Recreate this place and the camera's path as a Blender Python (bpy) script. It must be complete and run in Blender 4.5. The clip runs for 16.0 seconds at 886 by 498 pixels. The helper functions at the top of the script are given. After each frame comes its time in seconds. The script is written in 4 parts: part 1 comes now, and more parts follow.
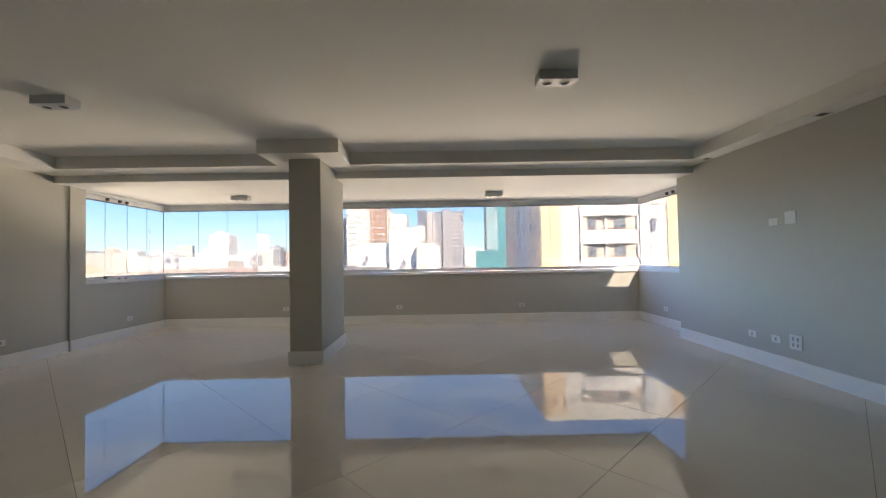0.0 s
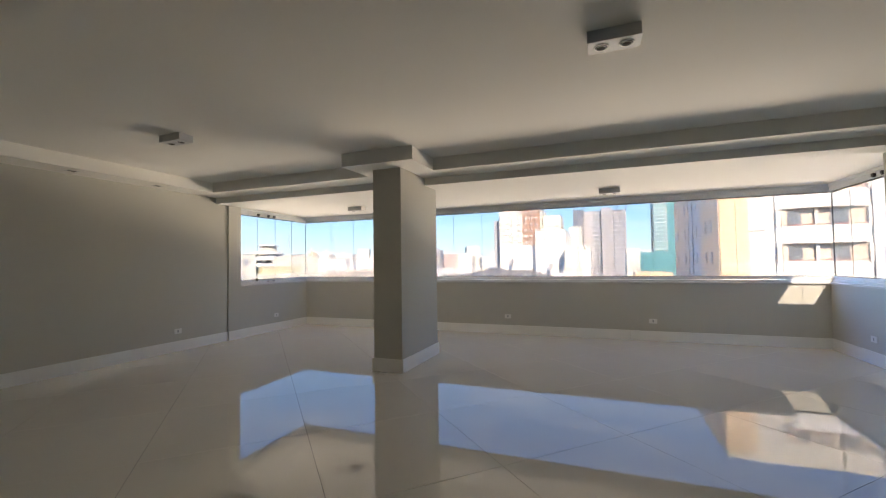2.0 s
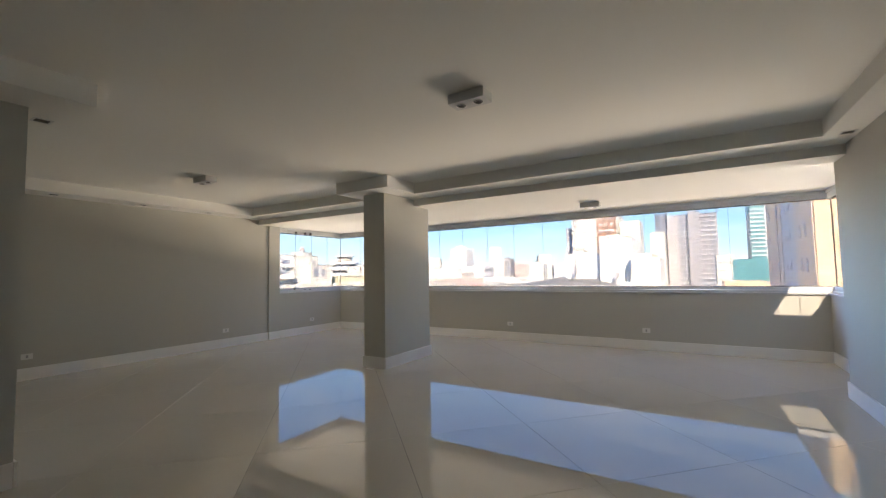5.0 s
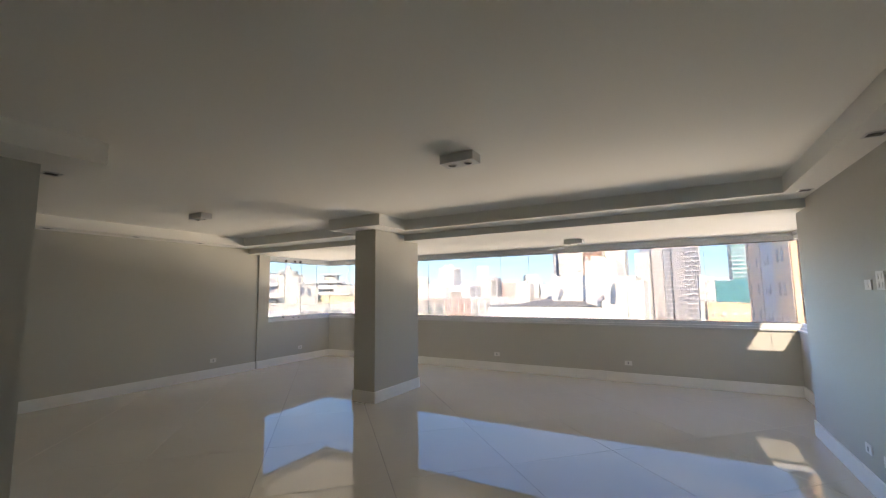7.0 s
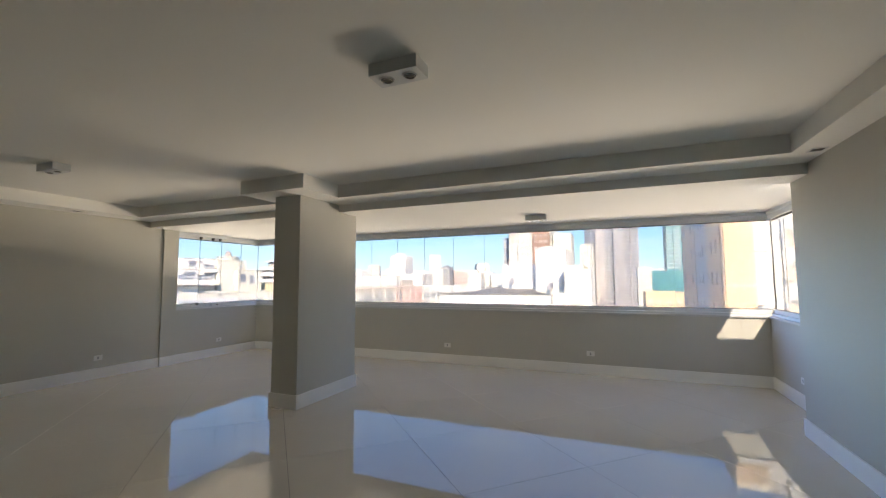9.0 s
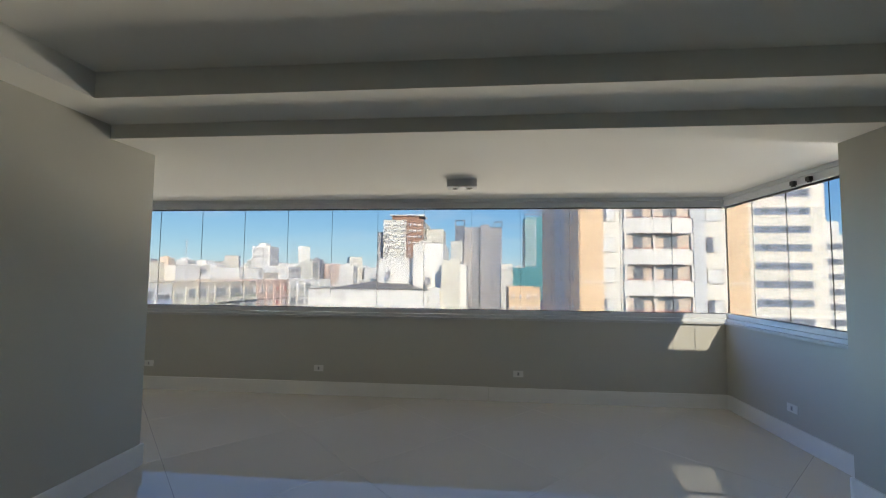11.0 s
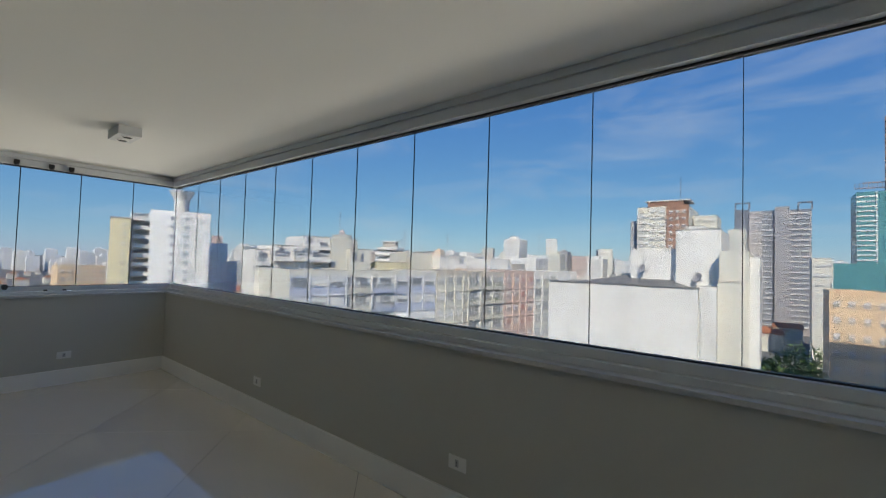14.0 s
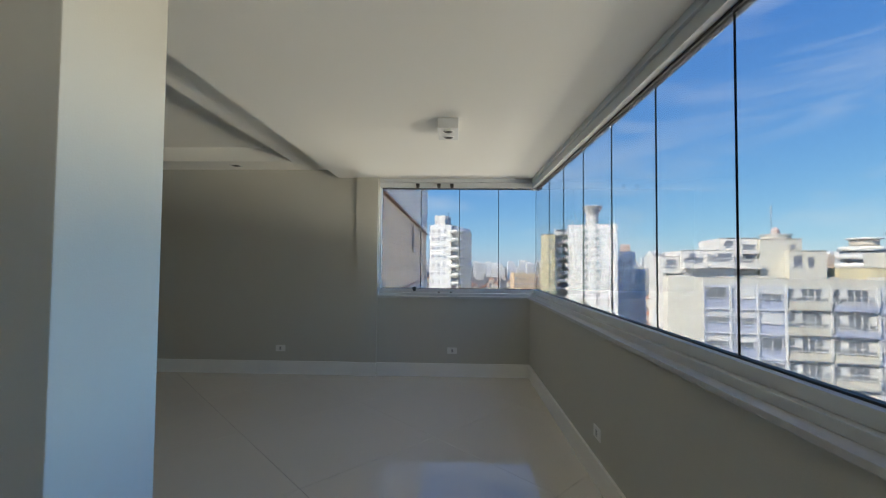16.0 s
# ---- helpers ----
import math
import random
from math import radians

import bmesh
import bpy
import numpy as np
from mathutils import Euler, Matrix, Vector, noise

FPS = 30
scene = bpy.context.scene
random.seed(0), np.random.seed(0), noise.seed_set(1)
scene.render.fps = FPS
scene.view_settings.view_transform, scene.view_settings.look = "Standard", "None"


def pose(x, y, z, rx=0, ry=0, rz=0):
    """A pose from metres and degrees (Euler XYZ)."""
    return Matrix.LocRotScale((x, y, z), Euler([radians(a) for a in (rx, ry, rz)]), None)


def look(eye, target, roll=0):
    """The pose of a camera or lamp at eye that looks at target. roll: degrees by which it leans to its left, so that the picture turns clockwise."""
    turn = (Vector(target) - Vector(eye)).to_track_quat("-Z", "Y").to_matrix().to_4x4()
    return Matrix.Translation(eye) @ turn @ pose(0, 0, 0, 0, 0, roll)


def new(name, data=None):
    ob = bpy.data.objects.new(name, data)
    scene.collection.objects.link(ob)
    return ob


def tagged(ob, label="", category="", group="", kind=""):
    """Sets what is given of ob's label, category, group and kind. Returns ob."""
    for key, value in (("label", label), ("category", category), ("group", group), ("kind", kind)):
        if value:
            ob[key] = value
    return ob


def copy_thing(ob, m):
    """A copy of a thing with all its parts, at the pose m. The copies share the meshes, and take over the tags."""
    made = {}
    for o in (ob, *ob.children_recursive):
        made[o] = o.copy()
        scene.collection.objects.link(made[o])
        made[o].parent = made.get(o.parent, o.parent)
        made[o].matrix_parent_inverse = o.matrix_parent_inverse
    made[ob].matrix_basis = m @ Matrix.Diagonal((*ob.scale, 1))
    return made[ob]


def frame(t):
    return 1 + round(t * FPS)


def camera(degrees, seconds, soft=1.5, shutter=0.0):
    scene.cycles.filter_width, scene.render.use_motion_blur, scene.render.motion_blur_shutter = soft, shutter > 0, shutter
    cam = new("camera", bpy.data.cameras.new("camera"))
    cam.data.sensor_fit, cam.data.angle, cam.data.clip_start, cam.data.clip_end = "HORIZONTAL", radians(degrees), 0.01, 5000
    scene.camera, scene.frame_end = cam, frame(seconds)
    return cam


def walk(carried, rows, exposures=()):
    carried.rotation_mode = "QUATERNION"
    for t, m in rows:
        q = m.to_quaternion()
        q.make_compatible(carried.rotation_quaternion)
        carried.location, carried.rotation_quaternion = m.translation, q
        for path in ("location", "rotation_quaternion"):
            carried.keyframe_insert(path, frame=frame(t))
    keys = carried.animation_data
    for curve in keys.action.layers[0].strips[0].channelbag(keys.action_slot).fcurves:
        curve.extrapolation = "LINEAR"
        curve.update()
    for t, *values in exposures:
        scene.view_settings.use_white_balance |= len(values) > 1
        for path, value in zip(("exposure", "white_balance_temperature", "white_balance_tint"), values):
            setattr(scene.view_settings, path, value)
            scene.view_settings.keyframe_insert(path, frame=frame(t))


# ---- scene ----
cam = camera(94.4, 16.0, soft=1.2)
EXPOSURES = [
    (0, 5.08, 7850, 19), (6, 5.18, 7900, 19), (8.5, 5.15, 7850, 18), (10, 4.72, 7500, 13), (12.5, 4.02, 6950, 9), (13.5, 3.95, 6850, 9), (14.5, 4.08, 6820, 9.5), (16, 4.34, 6980, 8.5)]
PATH = [
    (0, (5.418, -0.129, 1.251), (5.433, 1.87, 1.3), -1.0),
    (0.5, (5.665, -0.053, 1.267), (5.588, 1.944, 1.319), -0.9),
    (1, (5.847, 0.157, 1.283), (5.623, 2.144, 1.34), -0.6),
    (1.5, (6.008, 0.319, 1.288), (5.564, 2.268, 1.353), -0.6),
    (2, (6.229, 0.406, 1.316), (5.515, 2.273, 1.387), -0.8),
    (2.5, (6.44, 0.368, 1.331), (5.545, 2.154, 1.421), -0.9),
    (3, (6.698, 0.299, 1.331), (5.717, 2.04, 1.42), -1.0),
    (3.5, (6.998, 0.341, 1.307), (5.978, 2.059, 1.396), -0.9),
    (6, (7.851, 0.216, 1.402), (6.833, 1.93, 1.569), -0.9),
    (6.5, (7.813, 0.142, 1.51), (6.829, 1.872, 1.707), -0.7),
    (7, (7.781, 0.119, 1.569), (6.811, 1.855, 1.778), -0.6),
    (7.5, (7.72, 0.144, 1.592), (6.743, 1.878, 1.792), -0.6),
    (8, (7.72, 0.405, 1.564), (6.753, 2.146, 1.742), -0.6),
    (8.5, (7.648, 0.707, 1.503), (6.745, 2.484, 1.661), -0.6),
    (9, (7.4, 1.072, 1.478), (6.635, 2.913, 1.63), -0.3),
    (9.5, (7.242, 1.526, 1.47), (6.665, 3.435, 1.628), 0.2),
    (10, (6.964, 1.975, 1.481), (6.571, 3.929, 1.643), 0.5),
    (12.3, (6.366, 4.419, 1.432), (6.259, 6.414, 1.515), 0.3),
    (12.5, (6.357, 4.608, 1.418), (6.2, 6.6, 1.502), 0.6),
    (13, (6.347, 5.176, 1.429), (5.95, 7.135, 1.508), 1.1),
    (13.5, (6.116, 5.674, 1.43), (5.313, 7.504, 1.507), 1.7),
    (14, (5.957, 6.115, 1.431), (4.709, 7.676, 1.496), 1.7),
    (14.5, (5.665, 6.384, 1.395), (4.036, 7.543, 1.446), 1.1),
    (15, (5.415, 6.688, 1.389), (3.558, 7.429, 1.433), 0.7),
    (15.5, (5.246, 6.972, 1.374), (3.275, 7.31, 1.427), 0.2),
    (16, (5.0, 7.101, 1.375), (3.002, 7.04, 1.441), 0.5),
]
walk(cam, [(t, look(eye, target, roll)) for t, eye, target, roll in PATH], EXPOSURES)


# ---- world and light ----
SUN = Vector((0.57, -1.12, 1.0)).normalized()  # towards the sun
elev = math.asin(SUN.z)
azim = math.atan2(SUN.x, SUN.y)
world = bpy.data.worlds.new("sky")
scene.world = world
world.use_nodes = True
wn, wl = world.node_tree.nodes, world.node_tree.links
sky = wn.new("ShaderNodeTexSky")
sky.sky_type, sky.sun_disc, sky.sun_elevation, sky.sun_rotation = "NISHITA", False, elev, azim
sky.altitude, sky.air_density, sky.dust_density, sky.ozone_density = 700, 1.0, 0.25, 4.0
wtc = wn.new("ShaderNodeTexCoord")
wmap = wn.new("ShaderNodeMapping")
wmap.inputs["Scale"].default_value = (1.6, 1.6, 7.0)
wmap.inputs["Rotation"].default_value = (0.25, 0.1, 0.4)
wnoise = wn.new("ShaderNodeTexNoise")
wnoise.inputs["Scale"].default_value, wnoise.inputs["Detail"].default_value = 1.7, 9.0
wnoise.inputs["Roughness"].default_value, wnoise.inputs["Distortion"].default_value = 0.62, 0.5
wramp = wn.new("ShaderNodeValToRGB")
wramp.color_ramp.elements[0].position, wramp.color_ramp.elements[1].position = 0.48, 0.84
wramp.color_ramp.elements[1].color = (0.45, 0.45, 0.45, 1)
wmix = wn.new("ShaderNodeMix")
wmix.data_type = "RGBA"
wl.new(wtc.outputs["Generated"], wmap.inputs["Vector"])
wl.new(wmap.outputs["Vector"], wnoise.inputs["Vector"])
wl.new(wnoise.outputs["Fac"], wramp.inputs["Fac"])
wl.new(wramp.outputs["Color"], wmix.inputs["Factor"])
# the clear deep blue of the air here: less spread between zenith and horizon
wsep, wcom = wn.new("ShaderNodeSeparateColor"), wn.new("ShaderNodeCombineColor")
wl.new(sky.outputs["Color"], wsep.inputs["Color"])
for band, gain, power in (("Red", 0.70, 0.92), ("Green", 1.56, 0.66), ("Blue", 4.56, 0.27)):
    wpow, wmul = wn.new("ShaderNodeMath"), wn.new("ShaderNodeMath")
    wpow.operation, wmul.operation = "POWER", "MULTIPLY"
    wpow.inputs[1].default_value, wmul.inputs[1].default_value = power, gain
    wl.new(wsep.outputs[band], wpow.inputs[0])
    wl.new(wpow.outputs[0], wmul.inputs[0])
    wl.new(wmul.outputs[0], wcom.inputs[band])
wl.new(wcom.outputs["Color"], wmix.inputs["A"])
wmix.inputs["B"].default_value = (7.0, 7.6, 8.4, 1)
wl.new(wmix.outputs["Result"], wn["Background"].inputs["Color"])
wn["Background"].inputs["Strength"].default_value = 0.117

sun = new("sun", bpy.data.lights.new("sun", "SUN"))
sun.data.energy, sun.data.angle, sun.data.color = 4.9, radians(0.5), (1.0, 0.94, 0.85)
sun.matrix_world = look(SUN * 100, (0, 0, 0))


def fill_lamp(name, at, target, width, height, watts, colour):
    """An added area lamp, out of view, in place of daylight bounced up from streets, roofs and facades."""
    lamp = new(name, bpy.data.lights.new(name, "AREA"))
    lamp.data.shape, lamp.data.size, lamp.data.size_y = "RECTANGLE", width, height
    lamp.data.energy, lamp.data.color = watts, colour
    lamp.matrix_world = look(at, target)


# hidden lamps outside, added to brighten ceilings and walls deep in the room
fill_lamp("fill_north", (4.7, 11.0, -0.9), (4.7, 5.5, 2.0), 12.0, 1.9, 0.85, (1.0, 0.96, 0.86))
fill_lamp("fill_far", (12.5, 34.0, -6.6), (6.0, 3.0, 1.9), 18.0, 5.0, 235, (1.0, 0.96, 0.86))
fill_lamp("fill_west", (-9.0, 9.6, -3.4), (2.5, 7.0, 2.0), 6.6, 4.0, 34, (1.0, 0.975, 0.88))
fill_lamp("fill_east", (12.4, 7.2, -0.55), (5.0, 6.6, 1.6), 2.0, 1.5, 13, (1.0, 0.96, 0.88))


# ---- materials ----
def material(name, colour, rough=0.6, metal=0.0, vary=0.08, scale=3.0, bump=0.0, bump_scale=200.0, spec=0.5, stain=None, stain_scale=0.4):
    """Paint, stone or metal with two scales of variation and a fine relief, in object space of the world."""
    m = bpy.data.materials.new(name)
    m.use_nodes = True
    n, l = m.node_tree.nodes, m.node_tree.links
    b = n["Principled BSDF"]
    b.inputs["Metallic"].default_value = metal
    b.inputs["Specular IOR Level"].default_value = spec
    geo = n.new("ShaderNodeNewGeometry")
    t1 = n.new("ShaderNodeTexNoise")
    t1.inputs["Scale"].default_value, t1.inputs["Detail"].default_value = scale, 8
    l.new(geo.outputs["Position"], t1.inputs["Vector"])
    mix = n.new("ShaderNodeMix")
    mix.data_type = "RGBA"
    mix.inputs["A"].default_value = (*[c * (1 - vary) for c in colour], 1)
    mix.inputs["B"].default_value = (*[min(1, c * (1 + vary)) for c in colour], 1)
    l.new(t1.outputs["Fac"], mix.inputs["Factor"])
    out = mix.outputs["Result"]
    if stain:
        t2 = n.new("ShaderNodeTexNoise")
        t2.inputs["Scale"].default_value, t2.inputs["Detail"].default_value = stain_scale, 10
        t2.inputs["Roughness"].default_value = 0.7
        mp = n.new("ShaderNodeMapping")
        mp.inputs["Scale"].default_value = (1, 1, 0.25)
        l.new(geo.outputs["Position"], mp.inputs["Vector"])
        l.new(mp.outputs["Vector"], t2.inputs["Vector"])
        rp = n.new("ShaderNodeMapRange")
        rp.inputs["From Min"].default_value, rp.inputs["From Max"].default_value = 0.5, 0.8
        l.new(t2.outputs["Fac"], rp.inputs["Value"])
        m2 = n.new("ShaderNodeMix")
        m2.data_type = "RGBA"
        l.new(rp.outputs["Result"], m2.inputs["Factor"])
        l.new(out, m2.inputs["A"])
        m2.inputs["B"].default_value = (*stain, 1)
        out = m2.outputs["Result"]
    l.new(out, b.inputs["Base Color"])
    mr = n.new("ShaderNodeMapRange")
    mr.inputs["To Min"].default_value, mr.inputs["To Max"].default_value = rough * 0.88, min(1, rough * 1.12)
    l.new(t1.outputs["Fac"], mr.inputs["Value"])
    l.new(mr.outputs["Result"], b.inputs["Roughness"])
    if bump:
        t3 = n.new("ShaderNodeTexNoise")
        t3.inputs["Scale"].default_value, t3.inputs["Detail"].default_value = bump_scale, 4
        l.new(geo.outputs["Position"], t3.inputs["Vector"])
        bp = n.new("ShaderNodeBump")
        bp.inputs["Strength"].default_value, bp.inputs["Distance"].default_value = bump, 0.002
        l.new(t3.outputs["Fac"], bp.inputs["Height"])
        l.new(bp.outputs["Normal"], b.inputs["Normal"])
    return m


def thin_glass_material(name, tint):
    """Thin glass: see-through with an added dark tint that dims the view, and a mirror that grows at a grazing view."""
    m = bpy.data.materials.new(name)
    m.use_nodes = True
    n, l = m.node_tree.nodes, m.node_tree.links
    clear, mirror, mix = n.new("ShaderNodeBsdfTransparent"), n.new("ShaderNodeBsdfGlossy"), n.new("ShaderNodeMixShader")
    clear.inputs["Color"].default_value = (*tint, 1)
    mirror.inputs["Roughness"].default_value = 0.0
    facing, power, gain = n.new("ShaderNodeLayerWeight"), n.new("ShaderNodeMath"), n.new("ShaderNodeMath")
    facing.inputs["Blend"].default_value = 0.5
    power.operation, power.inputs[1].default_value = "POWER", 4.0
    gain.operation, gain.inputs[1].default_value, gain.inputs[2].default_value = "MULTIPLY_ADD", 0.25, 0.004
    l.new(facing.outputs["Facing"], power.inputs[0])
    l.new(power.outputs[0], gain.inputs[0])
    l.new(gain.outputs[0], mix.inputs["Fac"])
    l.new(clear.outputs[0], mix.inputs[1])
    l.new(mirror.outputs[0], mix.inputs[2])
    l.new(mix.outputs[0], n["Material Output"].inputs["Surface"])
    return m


WALL = material("wall_paint", (0.53, 0.517, 0.452), 0.75, vary=0.03, scale=1.2, bump=0.25, bump_scale=160)
WHITE = material("ceiling_paint", (0.81, 0.795, 0.735), 0.85, vary=0.02, scale=0.8, bump=0.15, bump_scale=120)
SKIRT = material("skirting_white", (0.86, 0.85, 0.81), 0.4, vary=0.03, scale=4, bump=0.05)
ALU = material("white_aluminium", (0.64, 0.665, 0.67), 0.35, vary=0.04, scale=6)
STONE = material("sill_stone", (0.55, 0.55, 0.53), 0.3, vary=0.15, scale=30)
SEAL = material("black_seal", (0.02, 0.022, 0.025), 0.5)
BLACK = material("black_plastic", (0.015, 0.015, 0.016), 0.35)
PLATE = material("plate_plastic", (0.78, 0.77, 0.73), 0.35, vary=0.02)
SOCKET = material("socket_grey", (0.46, 0.46, 0.44), 0.5)
LAMPBOX = material("lamp_housing", (0.62, 0.62, 0.60), 0.45, vary=0.03)
CHROME = material("reflector_chrome", (0.75, 0.75, 0.74), 0.15, metal=1.0)
BULB = material("lamp_lens", (0.07, 0.062, 0.05), 0.08)
DARK = material("dark_recess", (0.05, 0.05, 0.05), 0.7)
GROUT = material("grout", (0.10, 0.095, 0.085), 0.9)
# tint is added to darken the view outside against the room
GLASS = thin_glass_material("view_dimming_glass", (0.205, 0.208, 0.209))
# end panes cast shadows, so this tint also weakens the sun patch
GLASS_EAST = thin_glass_material("dimming_end_glass", (0.205, 0.208, 0.209))


def floor_material():
    m = material("polished_porcelain", (0.71, 0.665, 0.575), 0.015, vary=0.05, scale=1.3)
    n, l = m.node_tree.nodes, m.node_tree.links
    b = n["Principled BSDF"]
    b.inputs["IOR"].default_value = 1.9
    geo = n.new("ShaderNodeNewGeometry")
    t = n.new("ShaderNodeTexNoise")
    t.inputs["Scale"].default_value, t.inputs["Detail"].default_value = 0.9, 2
    l.new(geo.outputs["Position"], t.inputs["Vector"])
    bp = n.new("ShaderNodeBump")
    bp.inputs["Strength"].default_value, bp.inputs["Distance"].default_value = 0.012, 0.004
    l.new(t.outputs["Fac"], bp.inputs["Height"])
    l.new(bp.outputs["Normal"], b.inputs["Normal"])
    return m


TILE = floor_material()


# ---- mesh helpers ----
def add_box(bm, x0, x1, y0, y1, z0, z1, mat=0, bevel=0.0):
    vs = [bm.verts.new((x, y, z)) for z in (z0, z1) for x, y in ((x0, y0), (x1, y0), (x1, y1), (x0, y1))]
    fs = [bm.faces.new([vs[k] for k in f]) for f in ((3, 2, 1, 0), (4, 5, 6, 7), (0, 1, 5, 4), (1, 2, 6, 5), (2, 3, 7, 6), (3, 0, 4, 7))]
    for f in fs:
        f.material_index = mat
    if bevel:
        es = list({e for f in fs for e in f.edges})
        bmesh.ops.bevel(bm, geom=es, offset=bevel, segments=2, affect="EDGES", profile=0.6)
    return vs


def add_tube(bm, cx, cy, r0, r1, z0, z1, seg=24, mat=0, axis="z"):
    """An open tapered ring wall between two radii and heights."""
    def at(a, r, z):
        u, v = r * math.cos(a), r * math.sin(a)
        return {"z": (cx + u, cy + v, z), "y": (cx + u, z, cy + v), "x": (z, cx + u, cy + v)}[axis]
    a = [bm.verts.new(at(k * math.tau / seg, r0, z0)) for k in range(seg)]
    b = [bm.verts.new(at(k * math.tau / seg, r1, z1)) for k in range(seg)]
    for k in range(seg):
        f = bm.faces.new((a[k], a[(k + 1) % seg], b[(k + 1) % seg], b[k]))
        f.material_index, f.smooth = mat, True
    return a, b


def add_cylinder(bm, cx, cy, r, z0, z1, seg=20, mat=0, axis="z"):
    a, b = add_tube(bm, cx, cy, r, r, z0, z1, seg, mat, axis)
    bm.faces.new(a[::-1]).material_index = mat
    bm.faces.new(b).material_index = mat


def mesh_of(name, bm, *mats):
    bmesh.ops.recalc_face_normals(bm, faces=bm.faces)
    me = bpy.data.meshes.new(name)
    bm.to_mesh(me)
    bm.free()
    for m in mats:
        me.materials.append(m)
    return me


def part(name, bm, mats, parent=None, label=""):
    ob = new(name, mesh_of(name, bm, *(mats if isinstance(mats, (list, tuple)) else (mats,))))
    if parent:
        ob.parent = parent
    return tagged(ob, label)


def boxes(name, mat, spans, parent=None, label="", bevel=0.0):
    bm = bmesh.new()
    for s in spans:
        add_box(bm, *s, bevel=bevel)
    return part(name, bm, mat, parent, label)


def setting(ob, label, category):
    return tagged(ob, label, category, kind="structure")


# ---- the room ----
# x: left wall 0, right wall 9.03, balcony right wall 9.35; y: window wall 8.0; heights: main ceiling 2.67, soffit 2.51, balcony ceiling 2.42
BACK = -3.2
setting(boxes("wall_north", WALL, [(-0.22, 9.57, 8.0, 8.2, -0.3, 0.94)]), "grey painted parapet wall under the long window", "wall")
setting(boxes("wall_west", WALL, [(-0.22, 0, 1.21, 6.16, -0.3, 2.9), (-0.22, 0, 6.16, 8.0, -0.3, 0.94)]), "grey painted side wall with a glazed balcony end", "wall")
setting(boxes("wall_pilaster", WALL, [(0, 0.03, 5.886, 6.15, 0.0, 2.42)]), "narrow grey painted pilaster beside the side window", "wall")
setting(boxes("wall_east", WALL, [(9.03, 9.57, BACK, 6.05, -0.3, 2.9), (9.35, 9.57, 6.05, 8.0, -0.3, 0.94)]), "grey painted wall with sockets and switches", "wall")
setting(boxes("wall_inner", WALL, [(-0.22, 3.88, BACK, 1.21, -0.3, 2.9)]), "grey painted inner wall with an outer corner", "wall")
setting(boxes("wall_south", WALL, [(3.88, 9.03, BACK - 0.2, BACK, -0.3, 2.9)]), "plain grey painted back wall", "wall")
setting(boxes("pillar", WALL, [(3.575, 3.965, 4.9, 6.055, 0, 2.51)], bevel=0.004), "free-standing rectangular grey painted pillar", "pillar")

bm = bmesh.new()
add_box(bm, -0.22, 9.57, BACK, 5.65, 2.67, 2.9)
add_box(bm, -0.22, 9.57, 5.65, 8.2, 2.41, 2.9)
setting(part("ceiling", bm, WHITE), "plain white painted ceiling, lower over the balcony", "ceiling")
SOF = [
    (0, 9.03, 5.23, 5.65, 2.51, 2.67), (8.78, 9.03, BACK, 5.23, 2.51, 2.67), (0, 0.42, 1.45, 5.23, 2.51, 2.67),
    (3.31, 4.26, 4.61, 5.23, 2.51, 2.67), (0, 4.25, 1.21, 1.46, 2.51, 2.67), (3.88, 4.25, BACK, 1.21, 2.51, 2.67)]
for run in SOF:
    setting(boxes("ceiling_soffit", WHITE, [run]), "white plasterboard drop border of the ceiling", "ceiling")

# skirting boards, piece by piece
skirt = setting(new("baseboard"), "tall white skirting board along the walls", "baseboard")
H, T = 0.16, 0.018


def skirting(x0, x1, y0, y1, h=H):
    bm = bmesh.new()
    add_box(bm, x0, x1, y0, y1, 0.0, h, bevel=0.003)
    part("board", bm, SKIRT, skirt)


skirting(0.0, 6.668, 8 - T, 8)
skirting(6.671, 9.35, 8 - T - 0.004, 8, H - 0.004)
skirting(0, T, 1.21, 5.884)
skirting(0.0, 0.03 + T, 5.886, 6.15)
skirting(0, T, 6.152, 8 - T)
skirting(9.35 - T, 9.35, 6.05, 8 - T - 0.004)
skirting(9.03 - T, 9.35 - T - 0.002, 6.05, 6.05 + T)
skirting(9.03 - T, 9.03, BACK, 6.048)
skirting(T, 3.88 + T, 1.21, 1.21 + T)
skirting(3.88, 3.88 + T, BACK, 1.208)
skirting(3.88 + T, 9.03 - T, BACK, BACK + T)
skirting(3.575 - T, 3.965 + T, 4.9 - T, 4.9)
skirting(3.575 - T, 3.965 + T, 6.055, 6.055 + T)
skirting(3.575 - T, 3.575, 4.902, 6.053)
skirting(3.965, 3.965 + T, 4.902, 6.053)


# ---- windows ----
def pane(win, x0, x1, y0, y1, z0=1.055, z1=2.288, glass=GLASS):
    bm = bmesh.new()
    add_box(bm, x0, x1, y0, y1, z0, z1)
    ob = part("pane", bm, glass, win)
    # panes of GLASS cast no shadow, so daylight skips their dark tint
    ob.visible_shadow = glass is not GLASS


def knob(win, x, y, z, axis):
    bm = bmesh.new()
    add_box(bm, x - 0.02, x + 0.02, y - 0.022, y + 0.022, z - 0.018, z + 0.022, bevel=0.006)
    add_cylinder(bm, x, y, 0.017, z - 0.03, z - 0.018, 14)
    part("clamp", bm, BLACK, win, "black plastic glass clamp")


def seal(win, x, y):
    bm = bmesh.new()
    add_box(bm, x - 0.0014, x + 0.0014, y - 0.004, y + 0.004, 1.05, 2.29)
    part("joint_seal", bm, SEAL, win)


